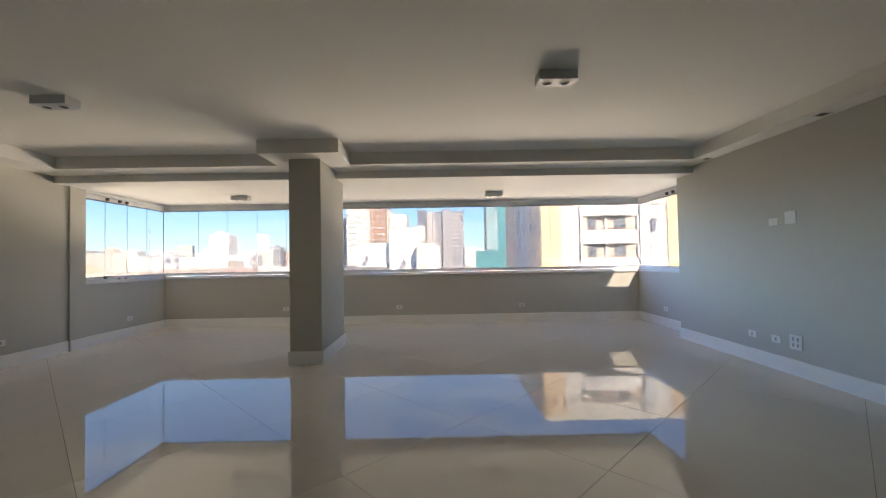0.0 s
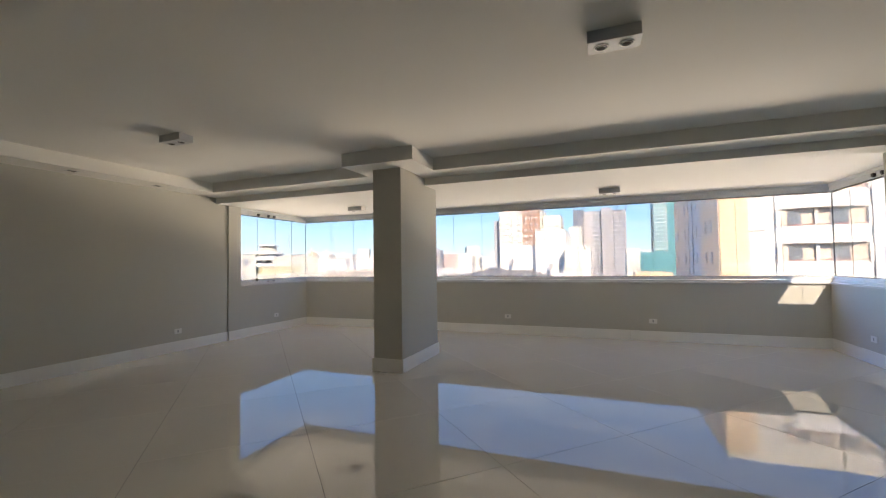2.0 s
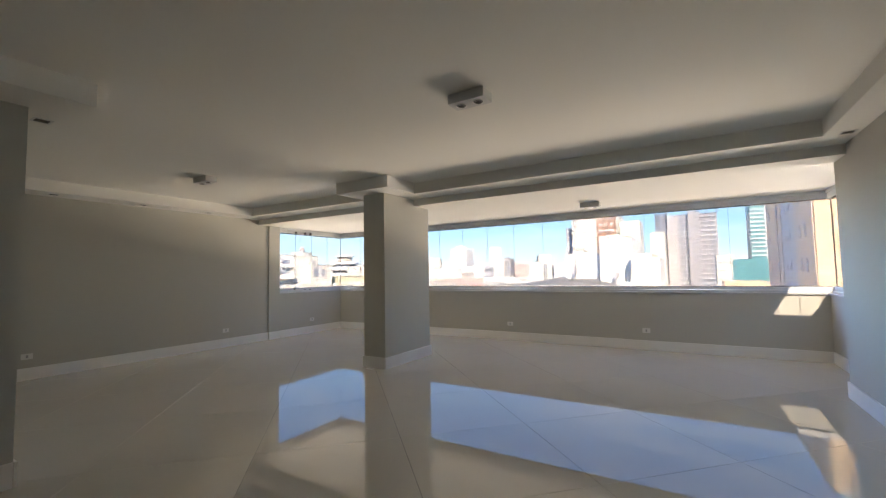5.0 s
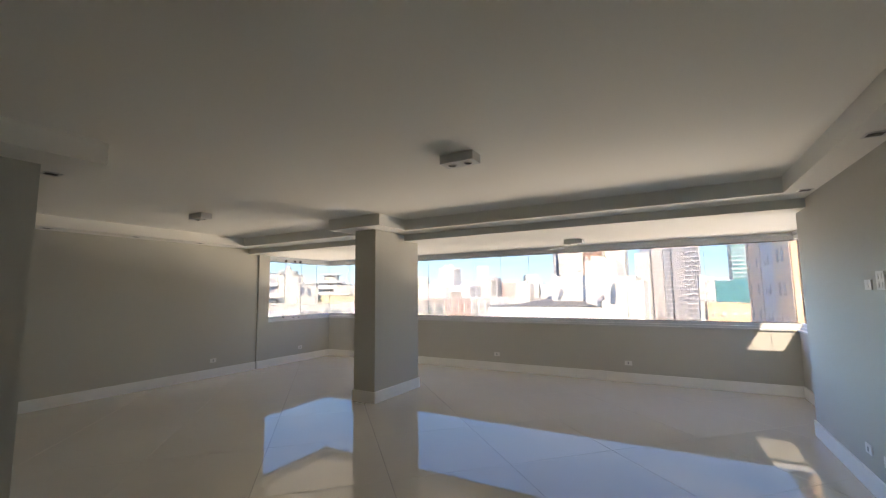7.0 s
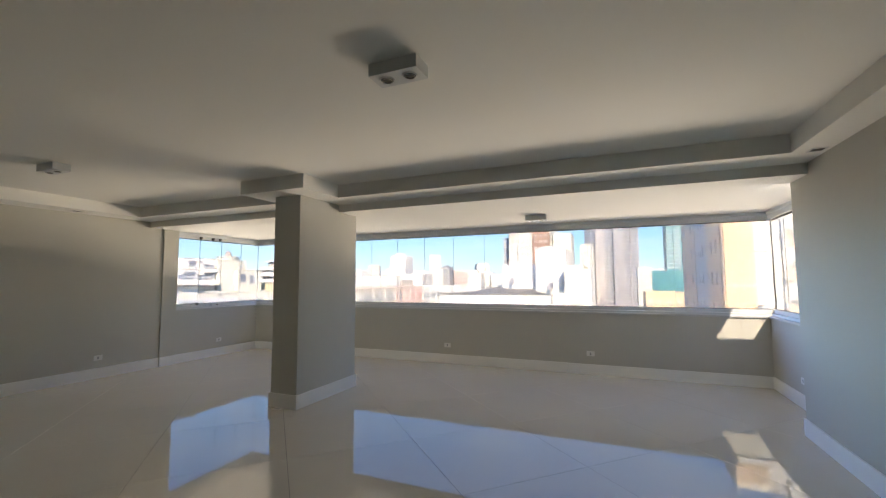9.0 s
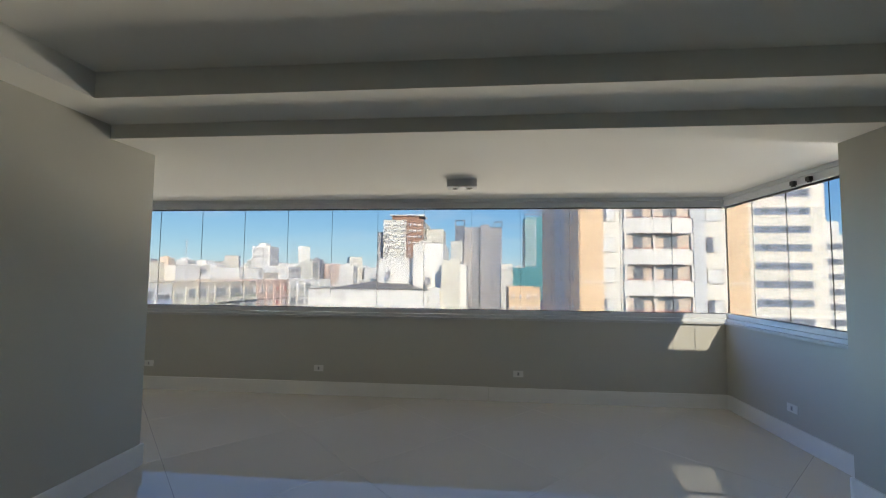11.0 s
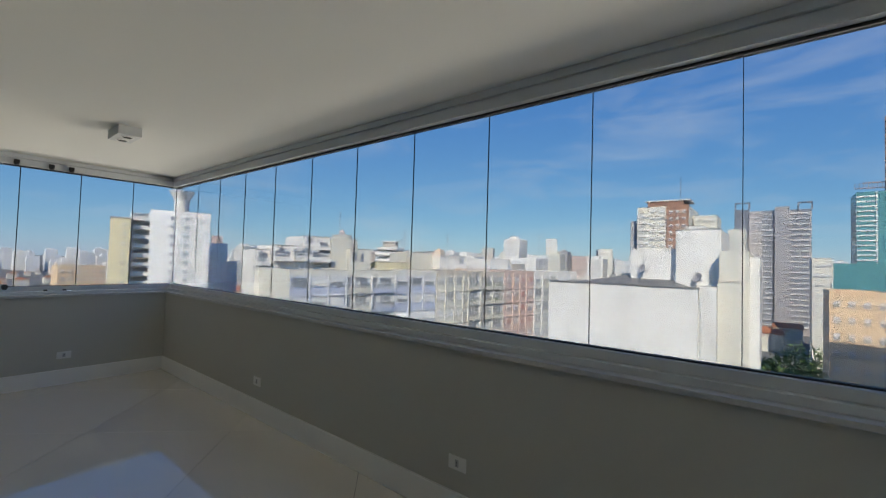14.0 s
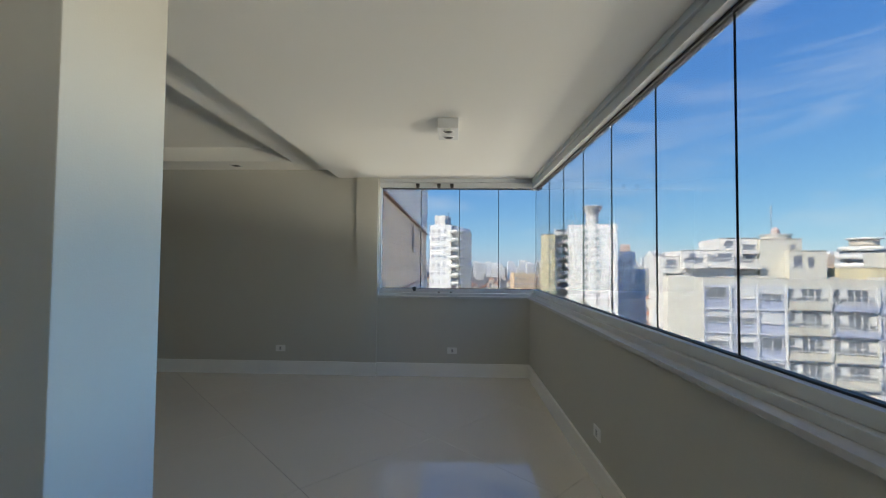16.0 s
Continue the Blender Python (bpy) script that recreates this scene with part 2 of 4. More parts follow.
north = setting(new("window_1"), "long frameless glazing of many clear folding panes", "window")
GY = 8.1
JX = [4.686 + (0.584 if k < 0 else 0.5925) * k for k in range(-7, 8)]
edges = [-0.109] + JX + [9.459]
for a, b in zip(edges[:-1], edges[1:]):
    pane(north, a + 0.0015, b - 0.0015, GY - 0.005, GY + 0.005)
for x in JX:
    seal(north, x, GY)
boxes("corner_seal", SEAL, [(-0.0945, -0.090, 8.089, 8.0945, 1.05, 2.29), (9.440, 9.4445, 8.089, 8.0945, 1.05, 2.29)], north)
boxes("sill", STONE, [(-0.03, 9.38, 7.975, 8.22, 0.94, 0.965)], north, "pale stone sill", bevel=0.004)
boxes("bottom_rail", ALU, [(-0.15, 9.50, 8.035, 8.15, 0.965, 1.0), (-0.14, 9.49, 8.06, 8.14, 1.003, 1.05)], north, bevel=0.003)
boxes("top_rail", ALU, [(-0.15, 9.50, 8.045, 8.15, 2.30, 2.365), (-0.18, 9.53, 8.03, 8.18, 2.368, 2.409)], north, bevel=0.003)
boxes("corner_block", ALU, [(-0.16, -0.05, 8.05, 8.16, 0.9655, 1.0565), (-0.16, -0.05, 8.05, 8.16, 2.287, 2.372), (9.40, 9.51, 8.05, 8.16, 0.9655, 1.0565), (9.40, 9.51, 8.05, 8.16, 2.287, 2.372)], north, bevel=0.002)
boxes("sill_corner", STONE, [(-0.24, -0.032, 7.972, 8.22, 0.9405, 0.9645), (9.382, 9.59, 7.972, 8.22, 0.9405, 0.9645)], north)
boxes("rail_gasket", SEAL, [(-0.06, 9.41, 8.088, 8.112, 1.05, 1.058), (-0.06, 9.41, 8.085, 8.115, 2.286, 2.30)], north)

west = setting(new("window_2"), "frameless glazed balcony end with black clamps", "window")
YL = [6.667, 7.147, 7.633]
ye = [6.17] + YL + [8.0975]
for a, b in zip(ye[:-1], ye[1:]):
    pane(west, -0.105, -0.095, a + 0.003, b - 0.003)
for y in YL:
    seal(west, -0.1, y)
boxes("sill", STONE, [(-0.24, 0.025, 6.155, 7.97, 0.94, 0.965)], west, bevel=0.004)
boxes("bottom_rail", ALU, [(-0.15, -0.035, 6.16, 8.03, 0.965, 1.0), (-0.14, -0.06, 6.16, 8.05, 1.003, 1.05)], west, bevel=0.003)
boxes("top_rail", ALU, [(-0.15, -0.045, 6.16, 8.04, 2.30, 2.365), (-0.18, -0.03, 6.16, 8.025, 2.368, 2.409)], west, bevel=0.003)
boxes("rail_gasket", SEAL, [(-0.112, -0.088, 6.18, 8.06, 1.05, 1.058), (-0.115, -0.085, 6.18, 8.06, 2.286, 2.30)], west)
boxes("jamb", ALU, [(-0.14, -0.06, 6.16, 6.18, 1.05, 2.30)], west)
for y in (6.63, 6.89, 7.05):
    knob(west, -0.03, y, 2.325, "x")
knob(west, -0.035, 6.60, 1.055, "x")
for y in (6.9, 7.05):
    bm = bmesh.new()
    add_box(bm, -0.06, -0.03, y - 0.015, y + 0.015, 1.004, 1.018, bevel=0.004)
    part("latch", bm, BLACK, west)

east = setting(new("window_3"), "frameless glazed balcony end beside the living room", "window")
YR = [6.667, 7.147, 7.633]
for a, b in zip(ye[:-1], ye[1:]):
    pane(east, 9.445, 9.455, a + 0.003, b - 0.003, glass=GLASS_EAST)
for y in YR:
    seal(east, 9.45, y)
boxes("sill", STONE, [(9.325, 9.59, 6.055, 7.97, 0.94, 0.965)], east, bevel=0.004)
boxes("bottom_rail", ALU, [(9.385, 9.5, 6.06, 8.03, 0.965, 1.0), (9.41, 9.49, 6.06, 8.05, 1.003, 1.05)], east, bevel=0.003)
boxes("top_rail", ALU, [(9.395, 9.5, 6.06, 8.04, 2.30, 2.365), (9.38, 9.53, 6.06, 8.025, 2.368, 2.409)], east, bevel=0.003)
boxes("rail_gasket", SEAL, [(9.438, 9.462, 6.08, 8.06, 1.05, 1.058), (9.435, 9.465, 6.08, 8.06, 2.286, 2.30)], east)
for y in (6.77, 6.95):
    knob(east, 9.38, y, 2.325, "x")

# outside the flat: roof slab edge, with an unseen lip that crops the sun
setting(boxes("roof_slab", WHITE, [(-0.45, 9.7, BACK - 0.4, 8.45, 2.9, 3.15), (9.57, 9.72, 6.0, 8.45, 2.42, 2.9)]), "concrete roof slab edge", "roof")
# unseen block, added so its top edge bounds the sun patch on the parapet
setting(boxes("unseen_sun_block", WALL, [(9.57, 12.5, 2.0, 6.0, -30, 2.43)]), "unseen block that crops the sun beside the end window", "wall")
setting(boxes("facade_below", WALL, [(-0.22, 9.57, BACK, 8.2, -33, -0.31)]), "plain facade of the storeys below", "wall")


# ---- lamps, plates ----
def spot_box(x, y, z):
    """A surface lamp: a flat housing with two tilting round lamps."""
    lamp = new("ceiling_lamp")
    lamp.location = (x, y, z)
    tagged(lamp, "grey-white twin spotlight box, switched off, on the ceiling", "lamp", group="twin ceiling spotlights")
    bm = bmesh.new()
    w, d, h = 0.147, 0.075, 0.075
    add_box(bm, -w, w, -d, d, -h, -0.002, bevel=0.003)
    part("housing", bm, LAMPBOX, lamp)
    for sx in (-0.07, 0.07):
        bm = bmesh.new()
        add_tube(bm, sx, 0, 0.043, 0.042, -h - 0.001, -h - 0.005, 28)
        add_tube(bm, sx, 0, 0.042, 0.037, -h - 0.005, -h - 0.005, 28)
        add_tube(bm, sx, 0, 0.037, 0.035, -h - 0.005, -h - 0.001, 28)
        ring = part("ring", bm, PLATE, lamp, "white lamp ring")
        bm = bmesh.new()
        add_cylinder(bm, sx, 0, 0.0348, -h - 0.002, -h - 0.0005, 28)
        part("recess", bm, BLACK, ring)
        bm = bmesh.new()
        add_tube(bm, sx, 0.003, 0.029, 0.0285, -h - 0.0021, -h - 0.007, 24)
        add_tube(bm, sx, 0.003, 0.0285, 0.026, -h - 0.007, -h - 0.0065, 24)
        part("reflector", bm, CHROME, ring, "chrome reflector rim")
        bm = bmesh.new()
        for k in range(4):
            a0, a1 = k * math.pi / 8, (k + 1) * math.pi / 8
            add_tube(bm, sx, 0.003, 0.0255 * math.cos(a0), max(0.0004, 0.0255 * math.cos(a1)), -h - 0.0025 - 0.006 * math.sin(a0), -h - 0.0025 - 0.006 * math.sin(a1), 20)
        part("bulb", bm, BULB, ring, "dark glossy lamp lens")
    return lamp


first = spot_box(6.337, 3.0, 2.67)
copy_thing(first, pose(2.19, 3.33, 2.67))
copy_thing(first, pose(6.385, 7.06, 2.41))
copy_thing(first, pose(1.96, 7.04, 2.41))


def downlight(x, y, turn):
    ob = new("recessed_light")
    ob.matrix_world = pose(x, y, 2.51, 0, 0, turn)
    tagged(ob, "small recessed rectangular downlight in the soffit, off", "lamp", group="soffit downlights")
    bm = bmesh.new()
    for s in ((-0.055, 0.055, -0.055, -0.042), (-0.055, 0.055, 0.042, 0.055), (-0.055, -0.042, -0.042, 0.042), (0.042, 0.055, -0.042, 0.042)):
        add_box(bm, *s, -0.006, -0.001)
    part("trim_ring", bm, LAMPBOX, ob)
    bm = bmesh.new()
    add_box(bm, -0.042, 0.042, -0.042, 0.042, -0.003, -0.001)
    part("recess", bm, DARK, ob)
    bm = bmesh.new()
    add_cylinder(bm, 0, 0, 0.022, -0.006, -0.003, 18)
    part("bulb", bm, BULB, ob)
    return ob


dl = downlight(8.92, 3.55, 0)
for x, y in ((8.94, 5.2), (8.92, 1.7), (0.24, 2.35), (0.24, 3.43), (0.22, 4.48), (3.64, 1.34), (2.3, 1.34)):
    copy_thing(dl, pose(x, y, 2.51))


def plate(name, x, y, z, turn, w=0.118, h=0.075, holes=1, label="white plastic wall socket plate", cat="socket"):
    """A wall plate that faces local -y, with its socket or rockers."""
    ob = new(name)
    ob.matrix_world = pose(x, y, z, 0, 0, turn)
    tagged(ob, label, cat)
    bm = bmesh.new()
    add_box(bm, -w / 2, w / 2, -0.009, 0.0, -h / 2, h / 2, bevel=0.003)
    part("cover", bm, PLATE, ob)
    for k in range(holes):
        cx, cz = ((k % 2) - (min(holes, 2) - 1) / 2) * 0.055, (k // 2 - 0.5) * 0.06 if holes > 2 else 0.0
        bm = bmesh.new()
        add_box(bm, cx - 0.012, cx + 0.012, -0.012, -0.0085, cz - 0.02, cz + 0.02, bevel=0.002)
        ins = part("insert", bm, SOCKET if cat == "socket" else PLATE, ob)
        if cat == "socket":
            bm = bmesh.new()
            for dz in (-0.009, 0.0, 0.009):
                add_cylinder(bm, cx, cz + dz, 0.0028, -0.0135, -0.0115, 8, axis="y")
            part("pin_hole", bm, BLACK, ins)
    return ob


for x in (2.37, 4.6, 7.02):
    plate("wall_socket", x, 8.0, 0.318, 0)
for y in (2.21, 4.97, 7.07):
    plate("wall_socket", 0.0, y, 0.312, 90)
plate("wall_socket", 9.35, 7.03, 0.312, -90)
plate("wall_socket", 9.03, 4.625, 0.326, -90)
plate("wall_socket", 9.03, 4.29, 0.327, -90)
plate("wall_socket", 9.03, 4.043, 0.34, -90, 0.15, 0.15, 4, "square white double socket plate low on the wall")
plate("switch_plate", 9.03, 4.271, 1.59, -90, 0.118, 0.075, 1, "white plastic outlet plate at eye level", "switch")
plate("switch_plate", 9.03, 4.056, 1.618, -90, 0.13, 0.13, 4, "square white plastic plate at eye level", "switch")
fp = new("floor_socket")
fp.location = (3.75, 4.835, 0)
tagged(fp, "small flat metal floor socket cover by the pillar", "socket")
bm = bmesh.new()
add_box(bm, -0.055, 0.055, -0.04, 0.04, 0.0005, 0.006, bevel=0.002)
part("cover", bm, PLATE, fp)
bm = bmesh.new()
add_box(bm, -0.035, 0.035, -0.022, 0.022, 0.006, 0.008, bevel=0.001)
part("flap", bm, SOCKET, fp)



# ---- the city ----
GROUND = -33.0


def facade_paint(name, c, stain=0.55, scale=0.25):
    return material(name, c, 0.85, vary=0.06, scale=0.5, stain=[v * stain for v in c], stain_scale=scale)


CREAM = facade_paint("cream_render", (0.68, 0.65, 0.56), 0.8)
OFFWHITE = facade_paint("white_render", (0.80, 0.77, 0.71), 0.82)
BRIGHT = facade_paint("bright_white_render", (0.88, 0.86, 0.82), 0.92)
ORANGE = facade_paint("orange_render", (0.78, 0.56, 0.36), 0.9)
PINK = facade_paint("pink_render", (0.93, 0.68, 0.47), 0.9)
TOWER = facade_paint("pale_cream_render", (0.82, 0.77, 0.67), 0.9)
BLUEGREY = facade_paint("pale_grey_render", (0.60, 0.61, 0.61), 0.9)
SLATE = facade_paint("slate_blue_band", (0.27, 0.30, 0.37), 0.9)
BRONZE = material("bronze_frame", (0.16, 0.12, 0.09), 0.5, vary=0.1)
ROSE = facade_paint("rose_render", (0.62, 0.47, 0.41), 0.85)
YELLOW = facade_paint("yellow_render", (0.74, 0.65, 0.42), 0.9)
MAUVE = facade_paint("mauve_render", (0.42, 0.38, 0.38), 0.9)
BLUEP = facade_paint("blue_panel", (0.47, 0.51, 0.63), 0.85)
BEIGE = facade_paint("beige_render", (0.56, 0.50, 0.42), 0.8)
BROWN = facade_paint("brown_brick", (0.36, 0.20, 0.14), 0.85)
TEAL = material("teal_glass", (0.10, 0.28, 0.30), 0.25, vary=0.2, scale=0.3)
GREYC = facade_paint("grey_render", (0.36, 0.35, 0.36), 0.85)
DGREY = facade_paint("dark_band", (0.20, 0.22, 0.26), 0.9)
MIDGREY = facade_paint("window_bands", (0.34, 0.36, 0.39), 0.9)
WEATHERED = material("weathered_white_render", (0.80, 0.78, 0.73), 0.9, vary=0.1, scale=1.5, stain=(0.42, 0.40, 0.36), stain_scale=0.9)
LOGGIA = facade_paint("loggia_wall", (0.66, 0.55, 0.45), 0.8, 0.8)
PLANT = material("planter_green", (0.10, 0.16, 0.06), 0.8, vary=0.6, scale=5)
FRAMEW = material("window_frame_white", (0.72, 0.72, 0.70), 0.5)
WGLASS = material("window_glass", (0.20, 0.22, 0.24), 0.12, vary=0.5, scale=0.9)
BLIND = material("roller_blind", (0.78, 0.77, 0.73), 0.7, vary=0.08, scale=0.4)
RED = facade_paint("red_shutter", (0.42, 0.15, 0.13), 0.9)
ROOFTILE = facade_paint("clay_roof", (0.45, 0.17, 0.09), 0.6)
ROOFGREY = facade_paint("roof_cement", (0.20, 0.19, 0.18), 0.7)
CITY = material("street_and_yard", (0.17, 0.165, 0.155), 0.95, vary=0.5, scale=0.06, stain=(0.06, 0.06, 0.06), stain_scale=0.03)
LEAF = material("leaves", (0.12, 0.19, 0.05), 0.8, vary=0.5, scale=2.0)
BARK = material("bark", (0.12, 0.08, 0.05), 0.9, vary=0.3, scale=6)
FAR = material("far_render", (0.70, 0.69, 0.67), 0.9, vary=0.25, scale=0.02)

setting(boxes("ground", CITY, [(-4000, 4000, -1500, 4500, GROUND - 1, GROUND)]), "city ground of streets and yards", "ground")

window_meshes = {}


def window_mesh(w, h, kind):
    """A facade window facing local -y: a raised frame with a mullion, and glass, a blind or a shutter."""
    key = (round(w, 2), round(h, 2), kind)
    if kind == "dark" and key not in window_meshes:
        bm = bmesh.new()
        add_box(bm, -w / 2, w / 2, -0.03, -0.004, -h / 2, h / 2)
        add_box(bm, -w / 2 - 0.06, w / 2 + 0.06, -0.08, -0.004, -h / 2 - 0.08, -h / 2 - 0.002, 1)
        window_meshes[key] = mesh_of("window", bm, DGREY, FRAMEW)
    if kind in ("sliding", "shut") and key not in window_meshes:
        bm = bmesh.new()
        f = 0.045
        for s in ((-w / 2, w / 2, -h / 2, -h / 2 + f), (-w / 2, w / 2, h / 2 - f, h / 2), (-w / 2, -w / 2 + f, -h / 2 + f, h / 2 - f), (w / 2 - f, w / 2, -h / 2 + f, h / 2 - f)):
            add_box(bm, s[0], s[1], -0.07, -0.004, s[2], s[3], 0)
        add_box(bm, -w / 2 + f, w / 2 - f, -0.02, -0.004, -h / 2 + f, h / 2 - f, 1)
        left = -w / 2 + f if kind == "shut" else -w * 0.06
        for x0, x1 in ((left, 0.0), (0.012, w / 2 - f)):
            if x1 - x0 > 0.05:
                add_box(bm, x0, x1, -0.05, -0.022, -h / 2 + f, h / 2 - f, 2)
        window_meshes[key] = mesh_of("window", bm, BRONZE, DGREY, BLIND)
    if key not in window_meshes:
        bm = bmesh.new()
        f, d = 0.07, 0.10
        for s in ((-w / 2, w / 2, -h / 2, -h / 2 + f), (-w / 2, w / 2, h / 2 - f, h / 2), (-w / 2, -w / 2 + f, -h / 2 + f, h / 2 - f), (w / 2 - f, w / 2, -h / 2 + f, h / 2 - f)):
            add_box(bm, s[0], s[1], -d, -0.004, s[2], s[3], 0)
        add_box(bm, -w / 2 + f, w / 2 - f, -0.03, -0.004, -h / 2 + f, h / 2 - f, 1)
        if kind in ("half", "blind"):
            top = h / 2 - f
            low = top - (h - 2 * f) * (0.5 if kind == "half" else 0.97)
            add_box(bm, -w / 2 + f, w / 2 - f, -0.06, -0.032, low, top, 2)
        if kind == "shutter":
            add_box(bm, -w / 2 + f, w / 2 - f, -0.07, -0.032, -h / 2 + f, h / 2 - f, 3)
        if kind in ("glass", "half", "ribbon"):
            k = max(1, int(w / 0.52)) if kind == "ribbon" else 2
            for q in range(1, k):
                x = -w / 2 + w * q / k
                add_box(bm, x - 0.035, x + 0.035, -0.07, -0.031, -h / 2 + f, h / 2 - f, 0)
            if kind == "ribbon":
                for q in range(k):
                    if (q * 7 + int(w * 10)) % 4 == 1:
                        x = -w / 2 + w * q / k
                        add_box(bm, x + 0.05, x + w / k - 0.05, -0.045, -0.031, -h / 2 + f + (0.3 if q % 2 else 0.02), h / 2 - f - 0.02, 2)
                add_box(bm, -w / 2 + f, w / 2 - f, -0.068, -0.031, -h * 0.14, -h * 0.09, 0)
        window_meshes[key] = mesh_of("window", bm, FRAMEW, WGLASS, BLIND, RED)
    return window_meshes[key]


def put_window(b, x, y, z, w, h, kind="glass", turn=0):
    ob = new("window", window_mesh(w, h, kind))
    ob.parent = b
    ob.matrix_local = pose(x, y, z, 0, 0, turn)
    return ob


def building(name, label, x, y, turn, w, d, top, wall, roof=ROOFGREY, parapet=0.5, base=GROUND):
    """A block whose front faces local -y with its left front corner at the origin."""
    b = new(name)
    b.matrix_world = pose(x, y, 0, 0, 0, turn)
    tagged(b, label, "building")
    bm = bmesh.new()
    add_box(bm, 0, w, 0, d, base, top - parapet)
    part("wall", bm, wall, b)
    bm = bmesh.new()
    t = 0.25
    for s in ((0, w, 0, t), (0, w, d - t, d), (0, t, t, d - t), (w - t, w, t, d - t)):
        add_box(bm, *s, top - parapet + 0.001, top)
    part("parapet", bm, wall, b)
    bm = bmesh.new()
    add_box(bm, t, w - t, t, d - t, top - parapet + 0.002, top - parapet + 0.06)
    part("roof", bm, roof, b)
    return b


def piece(b, name, mat, *spans, label=""):
    return boxes(name, mat, spans, b, label)


# F: the tall cream and orange tower, its balconies and its side
F = building("apartment_tower", "tall cream and orange apartment tower with curved balconies", 16.87, 46, 0, 23.5, 24, 17, TOWER)
piece(F, "side_cladding", PINK, (-0.12, -0.002, 0.02, 7, GROUND, 16.4), (-0.12, -0.002, 14, 24, GROUND, 16.4))
piece(F, "side_recess", BLUEGREY, (-0.05, -0.002, 7.0, 14, GROUND, 16.4))
piece(F, "orange_band", ORANGE, (0, 2.3, -0.12, -0.002, GROUND, 16.4))
piece(F, "orange_band", ORANGE, (14.3, 16.3, -0.12, -0.002, GROUND, 16.4))
piece(F, "pilaster", BLUEGREY, (11.02, 12.15, -0.25, -0.002, GROUND, 16.4))


def curved_balcony(b, x0, x1, z, out=0.5):
    """Bowed white parapet with a red rail, over a dark recess."""
    n = 12
    bm = bmesh.new()
    def arc(o):
        return [(x0 + (x1 - x0) * k / n, -o * math.sin(math.pi * k / n) - 0.12) for k in range(n + 1)]
    outer = arc(out)
    inner = [(ax, ay + 0.1) for ax, ay in outer]
    ring = []
    for (ax, ay), (bx, by) in zip(outer, inner):
        ring.append([bm.verts.new((ax, ay, z)), bm.verts.new((ax, ay, z + 1.55)), bm.verts.new((bx, by, z + 1.55)), bm.verts.new((bx, by, z))])
    for p, q in zip(ring[:-1], ring[1:]):
        for k in range(4):
            bm.faces.new((p[k], q[k], q[(k + 1) % 4], p[(k + 1) % 4]))
    bm.faces.new(ring[0][::-1])
    bm.faces.new(ring[-1])
    bal = part("balcony", bm, OFFWHITE, b)
    bm = bmesh.new()
    for (ax, ay), (cx, cy) in zip(outer[:-1], outer[1:]):
        vs = [bm.verts.new(v) for v in ((ax, ay, z + 1.6), (cx, cy, z + 1.6), (cx, cy + 0.06, z + 1.6), (ax, ay + 0.06, z + 1.6), (ax, ay, z + 1.68), (cx, cy, z + 1.68), (cx, cy + 0.06, z + 1.68), (ax, ay + 0.06, z + 1.68))]
        for f in ((0, 1, 2, 3), (4, 5, 6, 7), (0, 1, 5, 4), (2, 3, 7, 6)):
            bm.faces.new([vs[k] for k in f])
    part("rail", bm, RED, bal)
    bm = bmesh.new()
    add_box(bm, x0 + 0.1, x1 - 0.1, -0.06, -0.003, z + 1.5, z + 3.1 + 0.0)
    part("recess", bm, LOGGIA, bal)
    for xx, ww in ((x0 + 0.9, 1.0), (x0 + 3.9, 1.3)):
        bm = bmesh.new()
        add_box(bm, xx, xx + ww, -0.09, -0.061, z + 1.5, z + 2.85)
        part("glazed_door", bm, WGLASS, bal)
    for xx in (x0 + 0.05, x0 + (x1 - x0) * 0.42, x1 - 0.25):
        bm = bmesh.new()
        add_box(bm, xx, xx + 0.22, -0.3, -0.06, z + 1.5, z + 3.1)
        part("post", bm, OFFWHITE, bal)


STOREY = 3.13
for z in (-9.1, 0.85, 10.8):
    for x0, x1 in ((0.0, 2.3), (14.3, 16.3)):
        piece(F, "render_joint", TOWER, (x0, x1, -0.135, -0.121, z - 0.09, z + 0.09))
for k in range(-5, 5):
    z = 1.54 + STOREY * k
    put_window(F, 2.75, -0.01, z, 1.5, 1.5, "shut" if (k + 1) % 3 else "sliding")
    put_window(F, 13.05, -0.01, z, 1.5, 1.5, "sliding" if k % 2 else "shut")
    if -3 <= k <= 4:
        curved_balcony(F, 4.3, 11.0, z - 2.0)
    for yy in (2.5, 4.6, 16, 21):
        put_window(F, -0.13, yy, z, 0.5, 1.3, "glass", -90)
    put_window(F, -0.06, 10.5, z, 2.2, 1.2, "half", -90)
for k in range(-8, 9):
    z = 0.79 + 1.81 * k
    bm = bmesh.new()
    add_box(bm, 16.9, 22.1, -0.03, -0.003, z - 0.35, z + 0.35)
    band = part("window_band", bm, SLATE, F)
    if -4 <= k <= 8:
        bm = bmesh.new()
        for xx in (17.6, 19.4, 21.2):
            add_box(bm, xx, xx + 0.7, -0.06, -0.031, z - 0.1, z + 0.25)
        part("sash", bm, WGLASS, band)

